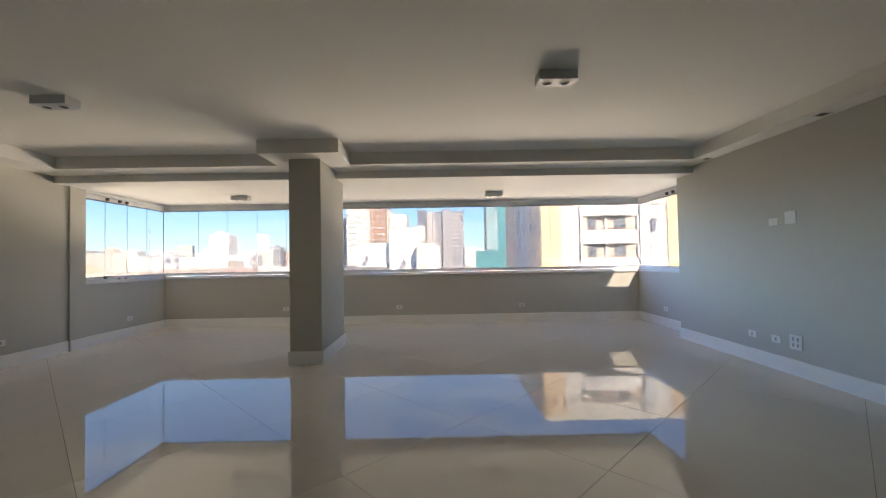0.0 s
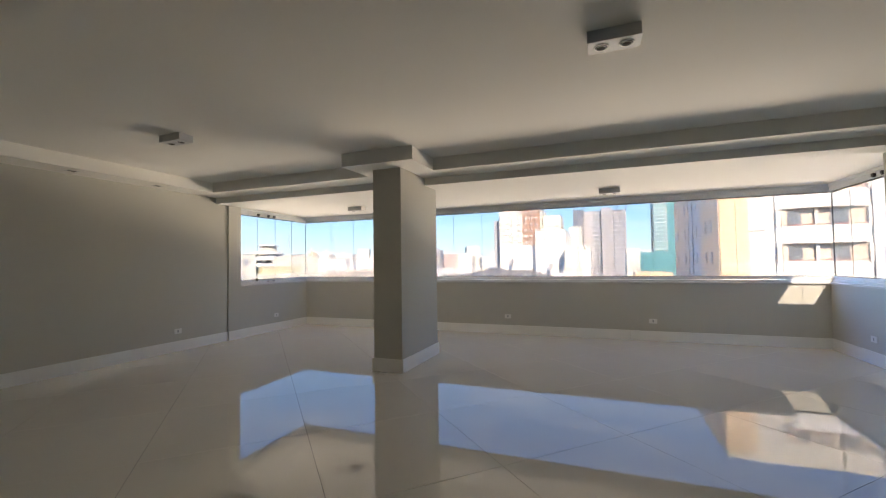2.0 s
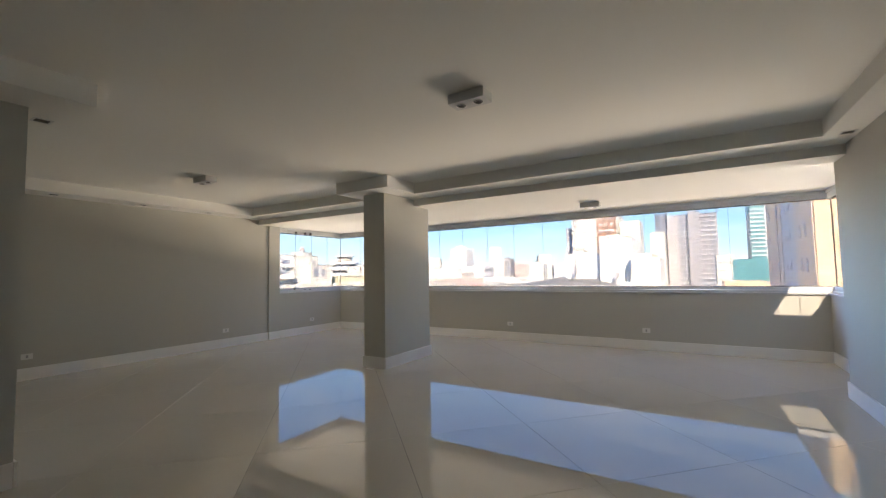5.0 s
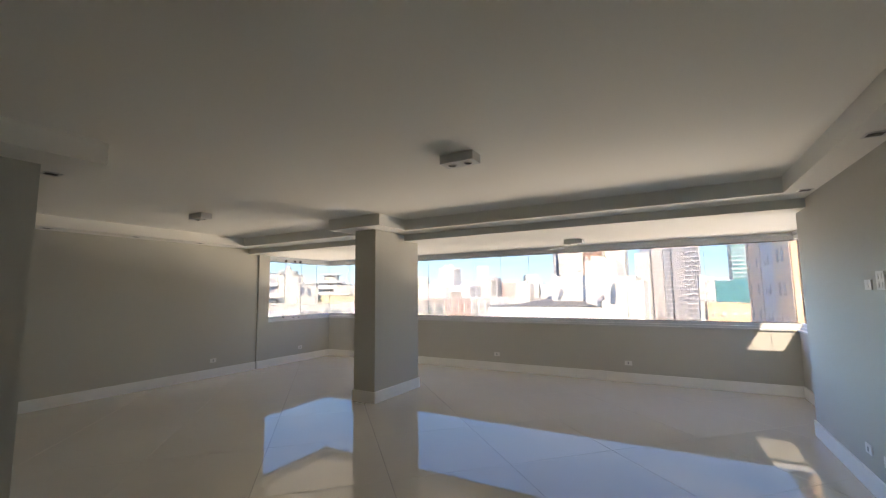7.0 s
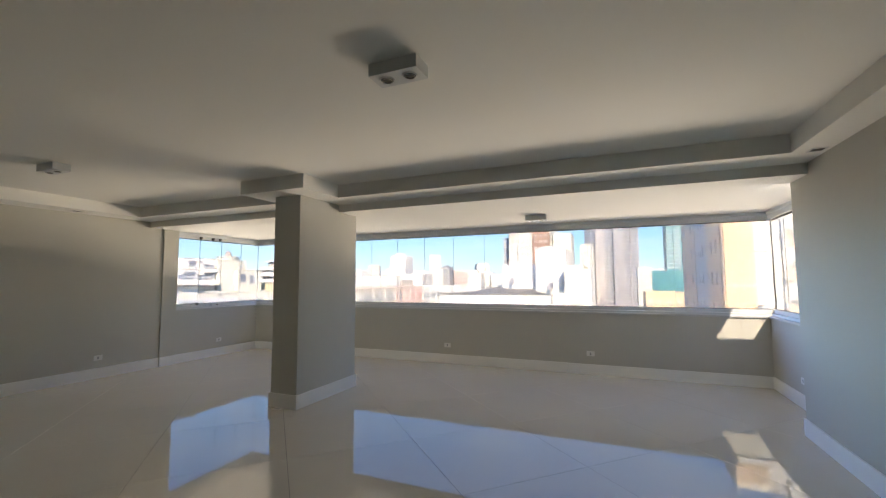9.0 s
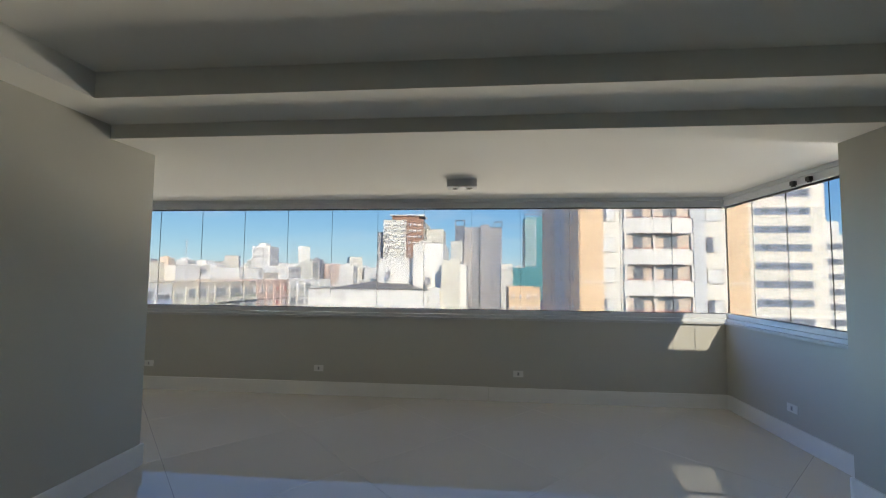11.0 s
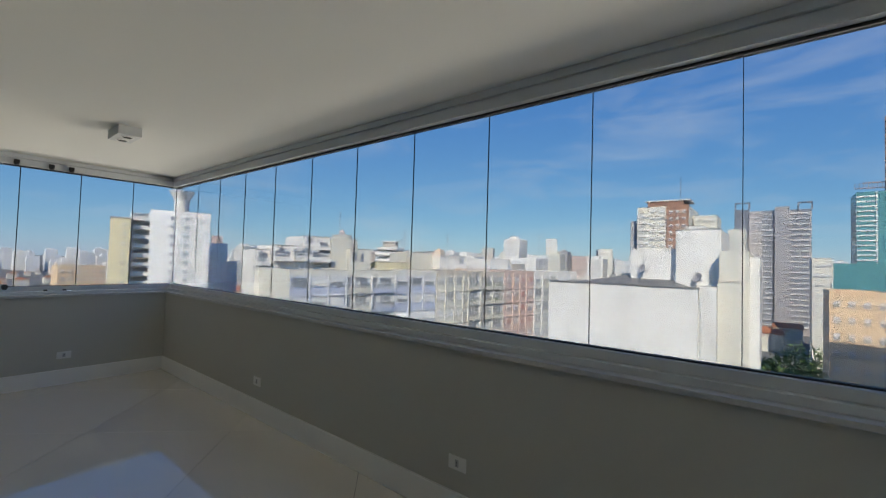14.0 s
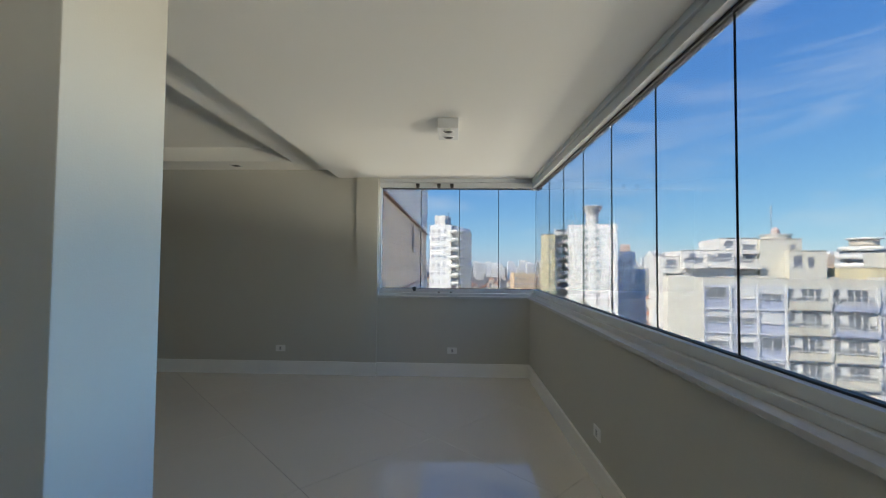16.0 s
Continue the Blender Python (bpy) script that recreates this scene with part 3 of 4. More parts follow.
# B: the white blind-walled block
B = building("white_block", "white rendered building with a blank weathered wall", -9.15, 40, 0, 11.1, 12, 0.1, WEATHERED)
piece(B, "coping", ROOFGREY, (-0.1, 11.2, -0.1, 0.25, 0.1, 0.16))
bm = bmesh.new()
vs = [bm.verts.new(v) for v in ((0.4, 0.6, -0.1), (10.8, 0.6, -0.1), (10.8, 11.4, -0.1), (0.4, 11.4, -0.1), (5.0, 5.0, 0.75), (8.2, 5.0, 0.75))]
for f in ((0, 1, 5, 4), (1, 2, 5), (2, 3, 4, 5), (3, 0, 4)):
    bm.faces.new([vs[k] for k in f])
part("pitched_roof", bm, ROOFGREY, B, "dark cement roof")
B2 = building("white_lift_tower", "white rendered roof block with satellite dishes", -3.5, 44, 0, 3.5, 8, 3.1, WEATHERED, parapet=0.2)
B3 = building("white_lift_tower", "white rendered stair tower above a roof", 0.1, 43, 0, 2.95, 8, 4.55, WEATHERED, parapet=0.2)
piece(B3, "cap", WEATHERED, (0.5, 1.8, 1, 4, 4.56, 4.9))
piece(B3, "coping", BEIGE, (-0.06, 3.01, -0.06, 0.2, 4.551, 4.62))
B6 = building("white_block", "white rendered lower stair wall with a downpipe", 1.97, 40.3, 0, 1.05, 2.6, 0.25, WEATHERED, parapet=0.1)
piece(B6, "downpipe", FRAMEW, (0.14, 0.26, -0.14, -0.003, GROUND, -0.9))
piece(B6, "pipe_elbow", FRAMEW, (0.12, 0.28, -0.16, -0.003, -0.9, -0.55))
B4 = building("cream_block", "cream rendered block with a ledge and stains", 3.07, 41.5, 0, 1.72, 9, 2.85, CREAM, parapet=0.15)
piece(B4, "ledge", BEIGE, (-0.05, 1.6, -0.35, -0.003, 0.62, 0.76))
piece(B4, "lower_wall", CREAM, (-0.04, 1.55, -0.3, -0.003, GROUND, 0.62))
B5 = building("white_block", "white rendered narrow block beside a cream one", 4.8, 42, 0, 0.58, 8, 2.43, WEATHERED, parapet=0.15)


def dish(x, y, z):
    bm = bmesh.new()
    rings = []
    for r, o in ((0.0, 0.14), (0.2, 0.11), (0.38, 0.0)):
        rings.append([bm.verts.new((r * math.cos(a * math.tau / 18), -0.3 + o, r * math.sin(a * math.tau / 18))) for a in range(18)] if r else [bm.verts.new((0, -0.3 + o, 0))])
    for k in range(18):
        bm.faces.new((rings[0][0], rings[1][k], rings[1][(k + 1) % 18]))
        bm.faces.new((rings[1][k], rings[2][k], rings[2][(k + 1) % 18], rings[1][(k + 1) % 18]))
    ob = new("satellite_dish")
    ob.matrix_world = pose(x, y, z, -20, 0, -35)
    tagged(ob, "grey satellite dish on a white wall", "dish", group="satellite dishes")
    part("bowl", bm, GREYC, ob)
    bm = bmesh.new()
    add_box(bm, -0.03, 0.03, -0.15, 0.4, -0.03, 0.03)
    part("arm", bm, DGREY, ob)


dish(-2.35, 43.75, 1.3)
dish(1.75, 42.75, 0.75)

# A: the long slab of flats, in sections
U = -math.degrees(math.atan2(0.223, 0.975))


def awning(b, x0, x1, z):
    """A sloping white window awning with thickness."""
    bm = bmesh.new()
    vs = [bm.verts.new((x, y, z + dz - t)) for t in (0.0, 0.04) for x, y, dz in ((x0, -0.11, 0.0), (x1, -0.11, 0.0), (x1, -0.75, -0.55), (x0, -0.75, -0.55))]
    for f in ((0, 1, 2, 3), (7, 6, 5, 4), (3, 2, 6, 7), (0, 3, 7, 4), (1, 5, 6, 2), (0, 4, 5, 1)):
        bm.faces.new([vs[q] for q in f])
    part("awning", bm, BLIND, b)


def slab(name, label, x, y, w, top, wall, panel, bays, depth=13.5):
    """A section of the slab: a concrete grid with bays of windows over coloured panels."""
    b = building(name, label, x, y, 90 + U, w, depth, top, wall, parapet=0.35)
    total = sum(v for v, _ in bays)
    ribs = {BEIGE: CREAM, ROSE: ROSE}.get(wall, FRAMEW)
    at = 0.0
    for v, kind in bays:
        bw = v * w / total
        bm = bmesh.new()
        add_box(bm, at, at + 0.2, -0.24, -0.003, GROUND, top - 0.72)
        part("rib", bm, ribs, b)
        for k in range(11):
            z = top - 0.75 - 2.52 * k
            if k < 7:
                r = random.random()
                if kind == "N":
                    bm = bmesh.new()
                    add_box(bm, at + 0.201, at + bw - 0.001, -0.05, -0.003, z - 2.379, z - 0.001)
                    part("panel", bm, panel, b)
                    put_window(b, at + bw / 2 + 0.1, -0.048, z - 0.78, bw - 0.62, 1.2, "blind" if r < 0.4 else "half" if r < 0.8 else "glass")
                    if 0.36 < r < 0.4:
                        awning(b, at + 0.35, at + bw - 0.15, z - 0.25)
                elif kind == "W":
                    put_window(b, at + bw / 2 + 0.11, -0.012, z - 0.82, bw - 0.36, 1.35, "ribbon")
                    bm = bmesh.new()
                    add_box(bm, at + 0.25, at + bw - 0.02, -0.42, -0.36, z - 2.25, z - 1.72)
                    add_box(bm, at + 0.25, at + bw - 0.02, -0.40, -0.003, z - 2.34, z - 2.26)
                    add_box(bm, at + 0.25, at + bw - 0.02, -0.41, -0.36, z - 1.6, z - 1.55)
                    for q in range(int(bw / 0.8)):
                        add_box(bm, at + 0.4 + 0.8 * q, at + 0.44 + 0.8 * q, -0.40, -0.37, z - 1.719, z - 1.601)
                    part("balcony_front", bm, panel if r < 0.3 else CREAM, b)
                    if r < 0.14:
                        bm = bmesh.new()
                        for q in range(14):
                            px, s = at + 0.4 + random.random() * (bw - 0.8), random.uniform(0.12, 0.3)
                            add_box(bm, px - s, px + s, -0.34, -0.34 + s, z - 2.24, z - 2.24 + s * random.uniform(1, 3))
                        part("planting", bm, PLANT, b)
                    if r > 0.93:
                        awning(b, at + 0.4, at + bw - 0.3, z - 0.1)
                elif kind == "R":
                    put_window(b, at + bw / 2 + 0.11, -0.012, z - 0.9, 0.95, 1.05, "shutter" if r < 0.55 and panel == ROSE else "half")
            bm = bmesh.new()
            add_box(bm, at + 0.2, at + bw, -0.2, -0.003, z - 2.52, z - 2.38)
            part("floor_edge", bm, ribs, b)
        at += bw
    return b


L1 = Vector((-39.6, 33.4))
STEP = Vector((0.223, 0.975))
NNN, WW = [(2.2, "N")] * 3, [(3.4, "W")] * 2
slab("slab_flats", "long block of flats with blue panels and white frames", L1.x, L1.y, 22.4, 0.0, CREAM, BLUEP, NNN + WW + NNN)
p = L1 + STEP * 22.5
slab("slab_flats", "beige section of a long block of flats", p.x, p.y, 15.2, 0.1, BEIGE, CREAM, NNN + [(1.4, "R")] + WW + [(3.4, "W")])
p = L1 + STEP * 37.8
slab("slab_flats", "pink section of a block of flats with red shutters", p.x, p.y, 8.2, 0.3, ROSE, ROSE, [(2, "R"), (1.6, "R"), (1.6, "R"), (2, "R")])
p = L1 + STEP * 46.1
slab("slab_flats", "white section of a block of flats", p.x, p.y, 14, 0.3, OFFWHITE, CREAM, NNN + NNN)


def tower(name, label, x, y, turn, w, d, top, wall, cols, sx=1.2, sz=1.4, storey=2.9, kind="half", rows=9, side=0, win_turn=0):
    """A far tower: a block with a grid of windows on its front, and on its right side where given."""
    b = building(name, label, x, y, turn, w, d, top, wall)
    for k in range(rows):
        z = top - 2.2 - storey * k
        for c in range(cols):
            put_window(b, w * (c + 0.5) / cols, -0.01, z, sx, sz, kind)
        for c in range(side):
            put_window(b, w + 0.01, d * (c + 0.5) / side, z, sx, sz, kind, 90)
    return b


# behind the white block
C = tower("brick_tower", "brown brick and cream residential tower", -40, 200, 0, 19.5, 30, 28, CREAM, 5, 2.0, 1.5, rows=9)
piece(C, "brick_face", BROWN, (11.6, 19.7, -0.5, -0.002, GROUND, 28.2), (4, 17.5, 1, 14, 28.01, 30.2))
piece(C, "roof_canopy", OFFWHITE, (3, 20, 0.5, 15, 30.2, 30.7))
for k in range(9):
    for xx in (13.2, 15.6, 18.0):
        put_window(C, xx, -0.51, 25.4 - 2.9 * k, 1.4, 1.3, "half")
    piece(C, "balcony", OFFWHITE, (0.3, 5.4, -0.5, -0.003, 23.6 - 2.9 * k, 24.5 - 2.9 * k))
piece(C, "mast", DGREY, (15.6, 15.8, 6, 6.2, 30.7, 41))
tower("cream_tower", "cream residential tower behind a brick one", -20, 210, 0, 8.5, 18, 24.5, CREAM, 3, 1.6, 1.5, rows=8)
tower("grey_block", "grey slab beside a brick tower", -44, 205, 0, 4.2, 22, 22.6, GREYC, 2, 1.0, 1.3, rows=8)
tower("beige_tower", "beige tower behind white roofs", -13, 290, 0, 8, 18, 25, CREAM, 4, 1.2, 1.5, rows=10)
D = building("striped_tower", "grey tower with white balcony stripes", -4.1, 306, 0, 27.5, 30, 36.6, MAUVE)
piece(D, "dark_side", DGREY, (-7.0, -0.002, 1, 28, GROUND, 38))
piece(D, "pier", GREYC, (11.8, 18.3, -2.0, -0.002, GROUND, 38.4))
piece(D, "roof_frame", DGREY, (-7, -6.2, 1, 2, 38.0, 41.4), (-7, 0.6, 1, 2, 41.4, 42.2), (-0.4, 0.6, 1, 2, 38, 41.4), (21.6, 22.4, -1, 0, 36.6, 40), (21.6, 28, -1, 0, 40, 40.8), (27.2, 28, -1, 0, 36.6, 40))
for k in range(22):
    z = 34.2 - 3.0 * k
    for x0, x1 in ((6.2, 11.6), (18.6, 22.4), (22.9, 27.0)):
        bal = piece(D, "balcony", FRAMEW, (x0, x1, -0.6, -0.003, z, z + 0.65))
        boxes("opening", DGREY, [(x0 + 0.3, x1 - 0.3, -0.06, -0.003, z + 0.9, z + 2.5)], bal)
    for xx in (1.2, 3.2, 5.2):
        put_window(D, xx, -0.01, z + 1.4, 1.2, 1.3, "half")
    for yy in (5, 12, 19):
        put_window(D, -7.01, yy, z + 1.4, 1.6, 1.3, "half", -90)
E_ = building("teal_glass_tower", "teal glass office tower under construction", 30.8, 220, 0, 11, 14, 32, TEAL)
for k in range(16):
    piece(E_, "spandrel", BLIND, (-0.05, 5.0, -0.2, -0.003, 30 - 1.8 * k, 30.5 - 1.8 * k))
piece(E_, "curtain", FRAMEW, (5.0, 5.4, -0.25, -0.003, GROUND, 32), (10.7, 11.05, -0.25, -0.003, GROUND, 32))
building("netted_building", "building wrapped in green construction netting", 22.5, 200, 0, 14, 10, 5.0, TEAL)
crane = new("tower_crane")
crane.location = (40, 226, 32)
tagged(crane, "red and white lattice tower crane on a roof", "crane")
bm = bmesh.new()
for k in range(16):
    z = 1.8 * k
    for sx, sy in ((-0.7, -0.7), (0.7, -0.7), (-0.7, 0.7), (0.7, 0.7)):
        add_box(bm, sx - 0.14, sx + 0.14, sy - 0.14, sy + 0.14, z, z + 1.8)
    add_box(bm, -0.7, 0.7, -0.8, -0.6, z, z + 0.2)
part("mast", bm, BROWN, crane)
bm = bmesh.new()
for k in range(8):
    add_box(bm, -9 + 1.2 * k, -8.85 + 1.2 * k, -0.2, 0.2, 2.2, 4.2)
add_box(bm, -9, 1, -0.2, 0.2, 2.0, 2.3)
add_box(bm, -7, 0, -0.2, 0.2, 4.0, 4.3)
part("jib", bm, BROWN, crane)
tower("orange_flats", "small orange block of flats", 13.6, 100, 0, 7.2, 10, -1.3, ORANGE, 4, 0.8, 1.1, storey=2.7, rows=6)
tower("grey_flats", "weathered grey low block of flats", 19.0, 80, 0, 5, 8, -3.5, GREYC, 3, 0.8, 1.1, storey=2.7, rows=5)
tower("yellow_flats", "pale yellow tower between others", 15.6, 170, 0, 4.6, 10, 6.0, CREAM, 3, 1.0, 1.2, rows=7)
H = building("banded_offices", "white office block with long dark bands", 96, 120, 0, 60, 20, 13, OFFWHITE)
for k in range(6):
    piece(H, "window_band", DGREY, (0.5, 59, -0.1, -0.003, 9 - 4 * k, 10.6 - 4 * k))
piece(H, "core", MAUVE, (9, 12.5, -0.6, -0.003, GROUND, 16))
tower("roof_block", "pale roof-top block of an office building", 99, 124, 0, 6, 6, 17, OFFWHITE, 0)

# seen through the balcony's end
W = building("white_tower", "tall white tower with small square windows", -80, 30.3, 70, 9.3, 13, 9.3, BRIGHT)
piece(W, "balcony_bay", OFFWHITE, (-2.8, -0.002, 1.5, 12, GROUND, 8.6))
piece(W, "bay_edge", BRIGHT, (-2.85, -2.55, 0.2, 1.498, GROUND, 8.7))
for k in range(14):
    z = 8.0 - 1.62 * k
    for xx in (3.4, 5.6):
        put_window(W, xx, -0.01, z, 0.8, 0.5, "dark")
    bal = piece(W, "balcony", OFFWHITE, (-2.5, -0.01, 0.15, 0.3, z - 0.75, z - 0.05), (-2.5, -0.01, 0.302, 1.48, z - 0.75, z - 0.6))
    boxes("glazed_door", WGLASS, [(-2.2, -0.4, 1.45, 1.49, z - 0.55, z + 0.55)], bal)
bm = bmesh.new()
add_tube(bm, 4.5, 4.2, 1.25, 1.25, 9.0, 11.8, 20)
add_tube(bm, 4.5, 4.2, 1.25, 2.1, 11.8, 13.3, 20)
add_cylinder(bm, 4.5, 4.2, 2.1, 13.3, 13.5, 20)
part("roof_tank", bm, OFFWHITE, W, "white flared roof water tank")
YT = building("beige_tower", "yellow rendered tower beside a white one", -80, 24.7, 70, 2.7, 12, 7.3, YELLOW)
piece(YT, "roof_edge", GREYC, (-0.1, 2.85, -0.1, 3, 7.301, 7.5))
for k in range(12):
    put_window(YT, 1.9, -0.01, 6.2 - 1.62 * k, 0.6, 0.7, "half")
W2 = building("white_tower", "white tower with square windows and round balconies", -90, 1.1, 70, 5.3, 14, 10.0, BRIGHT)
piece(W2, "wing", OFFWHITE, (5.302, 7.0, 0.5, 10, GROUND, 8.9))
piece(W2, "roof_tank", OFFWHITE, (0.4, 3.0, 2, 6, 10.0, 12.4))
piece(W2, "roof_mast", DGREY, (3.4, 3.5, 3, 3.1, 10.0, 13.2))
for k in range(12):
    z = 8.7 - 1.95 * k
    for xx in (0.9, 2.3, 3.7):
        put_window(W2, xx, -0.01, z, 0.55, 0.5, "dark")
    bm = bmesh.new()
    add_cylinder(bm, 6.6, 0.5, 1.6, z - 0.7, z + 0.05, 20)
    part("balcony", bm, OFFWHITE, W2)
    put_window(W2, 5.9, 0.49, z + 0.55, 0.9, 0.7, "dark")
# the tiled side wall next door
N = new("neighbour_wing")
tagged(N, "adjoining wing with a beige tiled side wall", "building")
TILEWALL = facade_paint("tile_cladding", (0.85, 0.68, 0.50), 0.85)
piece(N, "lower_wall", OFFWHITE, (-16.4, -1.6, 2.6, 5.62, GROUND, 0.6))
piece(N, "upper_wall", OFFWHITE, (-16.4, -1.6, 2.6, 5.62, 2.86, 8.5))
piece(N, "core_wall", TILEWALL, (-16.38, -1.62, 2.62, 5.56, 0.6, 2.8))
piece(N, "trim", BROWN, (-16.45, -1.55, 2.55, 5.66, 2.8, 2.858))
piece(N, "trim", BROWN, (-16.42, -1.58, 2.58, 5.64, 0.601, 0.64))
put_window(N, -9.5, 5.585, 2.2, 0.3, 0.75, "dark", 180)
for k in range(18):
    for q in range(29):
        bm = bmesh.new() if (k, q) == (0, 0) else None
        if bm:
            add_box(bm, -0.245, 0.245, 0, 0.02, -0.056, 0.056)
            tile_mesh = mesh_of("cladding_tile", bm, TILEWALL)
        if not (-9.8 < -16.0 + 0.5 * q < -9.2 and 1.75 < 0.7 + 0.118 * k < 2.75):
            ob_ = new("cladding_tile", tile_mesh)
            ob_.parent = N
            ob_.location = (-16.0 + 0.5 * q, 5.562, 0.705 + 0.1195 * k)
tower("orange_hotel", "orange block of flats in the distance", -200, 36, 90, 14, 12, -4.0, ORANGE, 6, 1.4, 1.2, storey=2.8, rows=5)
LR = tower("white_lowrise", "white stepped block beside taller towers", -92, 44.5, 70, 4.2, 10, 4.3, BRIGHT, 2, 0.5, 0.6, rows=6, kind="dark")
piece(LR, "roof_house", ROSE, (1.0, 3.2, 2, 5, 4.3, 6.0))
# side block in shade: that shade is put into its grey colour
piece(LR, "shaded_wing", BLUEGREY, (4.202, 6.3, 0.5, 9, GROUND, 0.2))

# roof storeys behind the slab
BEHIND = Vector((-0.975, 0.223))


def roof_house(label, s0, s1, back, top, wall, openings=(), ledges=(), depth=8.0):
    """A roof storey set back behind the slab's front: blank walls, a coping, openings and terrace fronts."""
    p = L1 + STEP * s0 + BEHIND * back
    w = s1 - s0
    b = building("penthouse", label, p.x, p.y, 90 + U, w, depth, top, wall, parapet=0.4)
    piece(b, "coping", BEIGE, (-0.08, w + 0.08, -0.08, 0.3, top, top + 0.07))
    for x, z, ww, hh, kind in openings:
        put_window(b, x, -0.012, z, ww, hh, kind)
    for x0, x1, z0, z1, o in ledges:
        terrace = piece(b, "terrace", OFFWHITE, (x0, x1, -o, -0.003, z0, z1))
        boxes("terrace_rail", FRAMEW, [(x0, x1, -o, -o + 0.05, z1 + 0.28, z1 + 0.33)], terrace)
        boxes("opening", DGREY, [(x0 + 0.2, x1 - 0.3, -0.06, -0.004, z1 + 0.02, z1 + 0.75)], terrace)
    return b


P1 = roof_house("white stepped penthouse with terraces and glass", 6.7, 11.2, 14.5, 5.0, OFFWHITE, ((1.1, 4.3, 0.9, 0.8, "dark"), (2.4, 4.5, 0.4, 0.35, "dark"), (3.5, 2.6, 1.5, 0.8, "glass")), ((-0.2, 4.4, 0.9, 1.7, 1.4), (2.6, 4.5, 2.9, 3.4, 0.6)))
roof_house("white terraced penthouse storey with dark openings", 1.6, 7.9, 13.0, 3.3, OFFWHITE, ((1.4, 2.5, 0.8, 0.9, "dark"), (3.4, 2.3, 0.6, 1.2, "glass"), (5.2, 2.6, 1.6, 0.7, "dark")), ((0.2, 2.9, 0.9, 1.6, 1.0), (3.3, 6.1, 1.0, 1.75, 0.9)))
roof_house("white lower roof storey with a parapet", -0.6, 1.5, 13.4, 2.5, OFFWHITE, ((1.1, 1.7, 1.2, 0.8, "dark"),), ((0.1, 2.0, 0.2, 0.8, 0.9),))
lift = roof_house("cream lift house with a domed tank", 11.3, 16.0, 14.0, 4.85, CREAM, ((3.7, 3.9, 0.5, 0.4, "dark"),))
p = L1 + STEP * 14.2 + BEHIND * 16.5
for r0, r1, z0, z1 in ((1.7, 1.7, 4.3, 5.5), (1.9, 1.9, 5.501, 5.62), (0.5, 0.5, 5.621, 6.2), (0.5, 0.15, 6.201, 6.6)):
    bm = bmesh.new()
    add_tube(bm, p.x - lift.matrix_world.translation.x, p.y - lift.matrix_world.translation.y, r0, r1, z0, z1, 20)
    bmesh.ops.rotate(bm, verts=bm.verts, cent=(0, 0, 0), matrix=Matrix.Rotation(-radians(90 + U), 3, "Z"))
    part("tank", bm, CREAM if r0 > 1 else ROSE, lift)
roof_house("cream roof storey with two doors", 14.0, 18.0, 12.8, 3.25, CREAM, ((0.9, 2.0, 0.9, 1.3, "dark"), (2.3, 1.9, 0.6, 1.2, "dark")))
roof_house("white low roof block with a balcony", 18.2, 22.5, 22.0, 3.3, OFFWHITE, ((1.0, 2.2, 1.2, 0.6, "dark"), (2.9, 2.2, 1.4, 0.6, "dark")), ((0.1, 4.1, 0.6, 1.2, 0.8),))
roof_house("low yellowish roof storey", 19.5, 27.0, 13.2, 1.15, YELLOW, depth=5)
roof_house("pale yellow blank roof block", 27.3, 33.6, 16.0, 3.2, CREAM, depth=6)
roof_house("white blank roof block with a vent", 33.8, 40.9, 13.6, 2.7, OFFWHITE, ((5.6, 1.8, 1.1, 0.7, "dark"),), depth=6)
roof_house("white blank roof block", 48.2, 54.9, 14.0, 2.5, OFFWHITE, ((5.9, 1.3, 0.7, 0.8, "dark"),), depth=6)
roof_house("beige low roof storey", 55.5, 60.0, 14.0, 1.5, BEIGE, ((1.6, 0.9, 0.9, 0.4, "dark"), (3.2, 0.9, 0.5, 0.4, "dark")), depth=6)
rotunda = new("round_penthouse")
tagged(rotunda, "white building with rounded stacked roof terraces", "building")
p = L1 + STEP * 39.5 + BEHIND * 42.0
rotunda.location = (p.x, p.y, 0)
for name, mat, r, z0, z1 in (
        ("core", MIDGREY, 3.2, GROUND, 4.6), ("terrace", OFFWHITE, 4.1, -0.6, 0.3), ("terrace", OFFWHITE, 4.0, 1.0, 1.9), ("terrace", OFFWHITE, 3.9, 2.6, 3.4),
        ("terrace", OFFWHITE, 3.6, 4.1, 4.9), ("upper_core", BEIGE, 2.0, 4.901, 6.2), ("roof_slab", OFFWHITE, 2.5, 6.201, 6.5)):
    bm = bmesh.new()
    add_cylinder(bm, 0, 0, r, z0, z1, 32)
    part(name, bm, mat, rotunda)
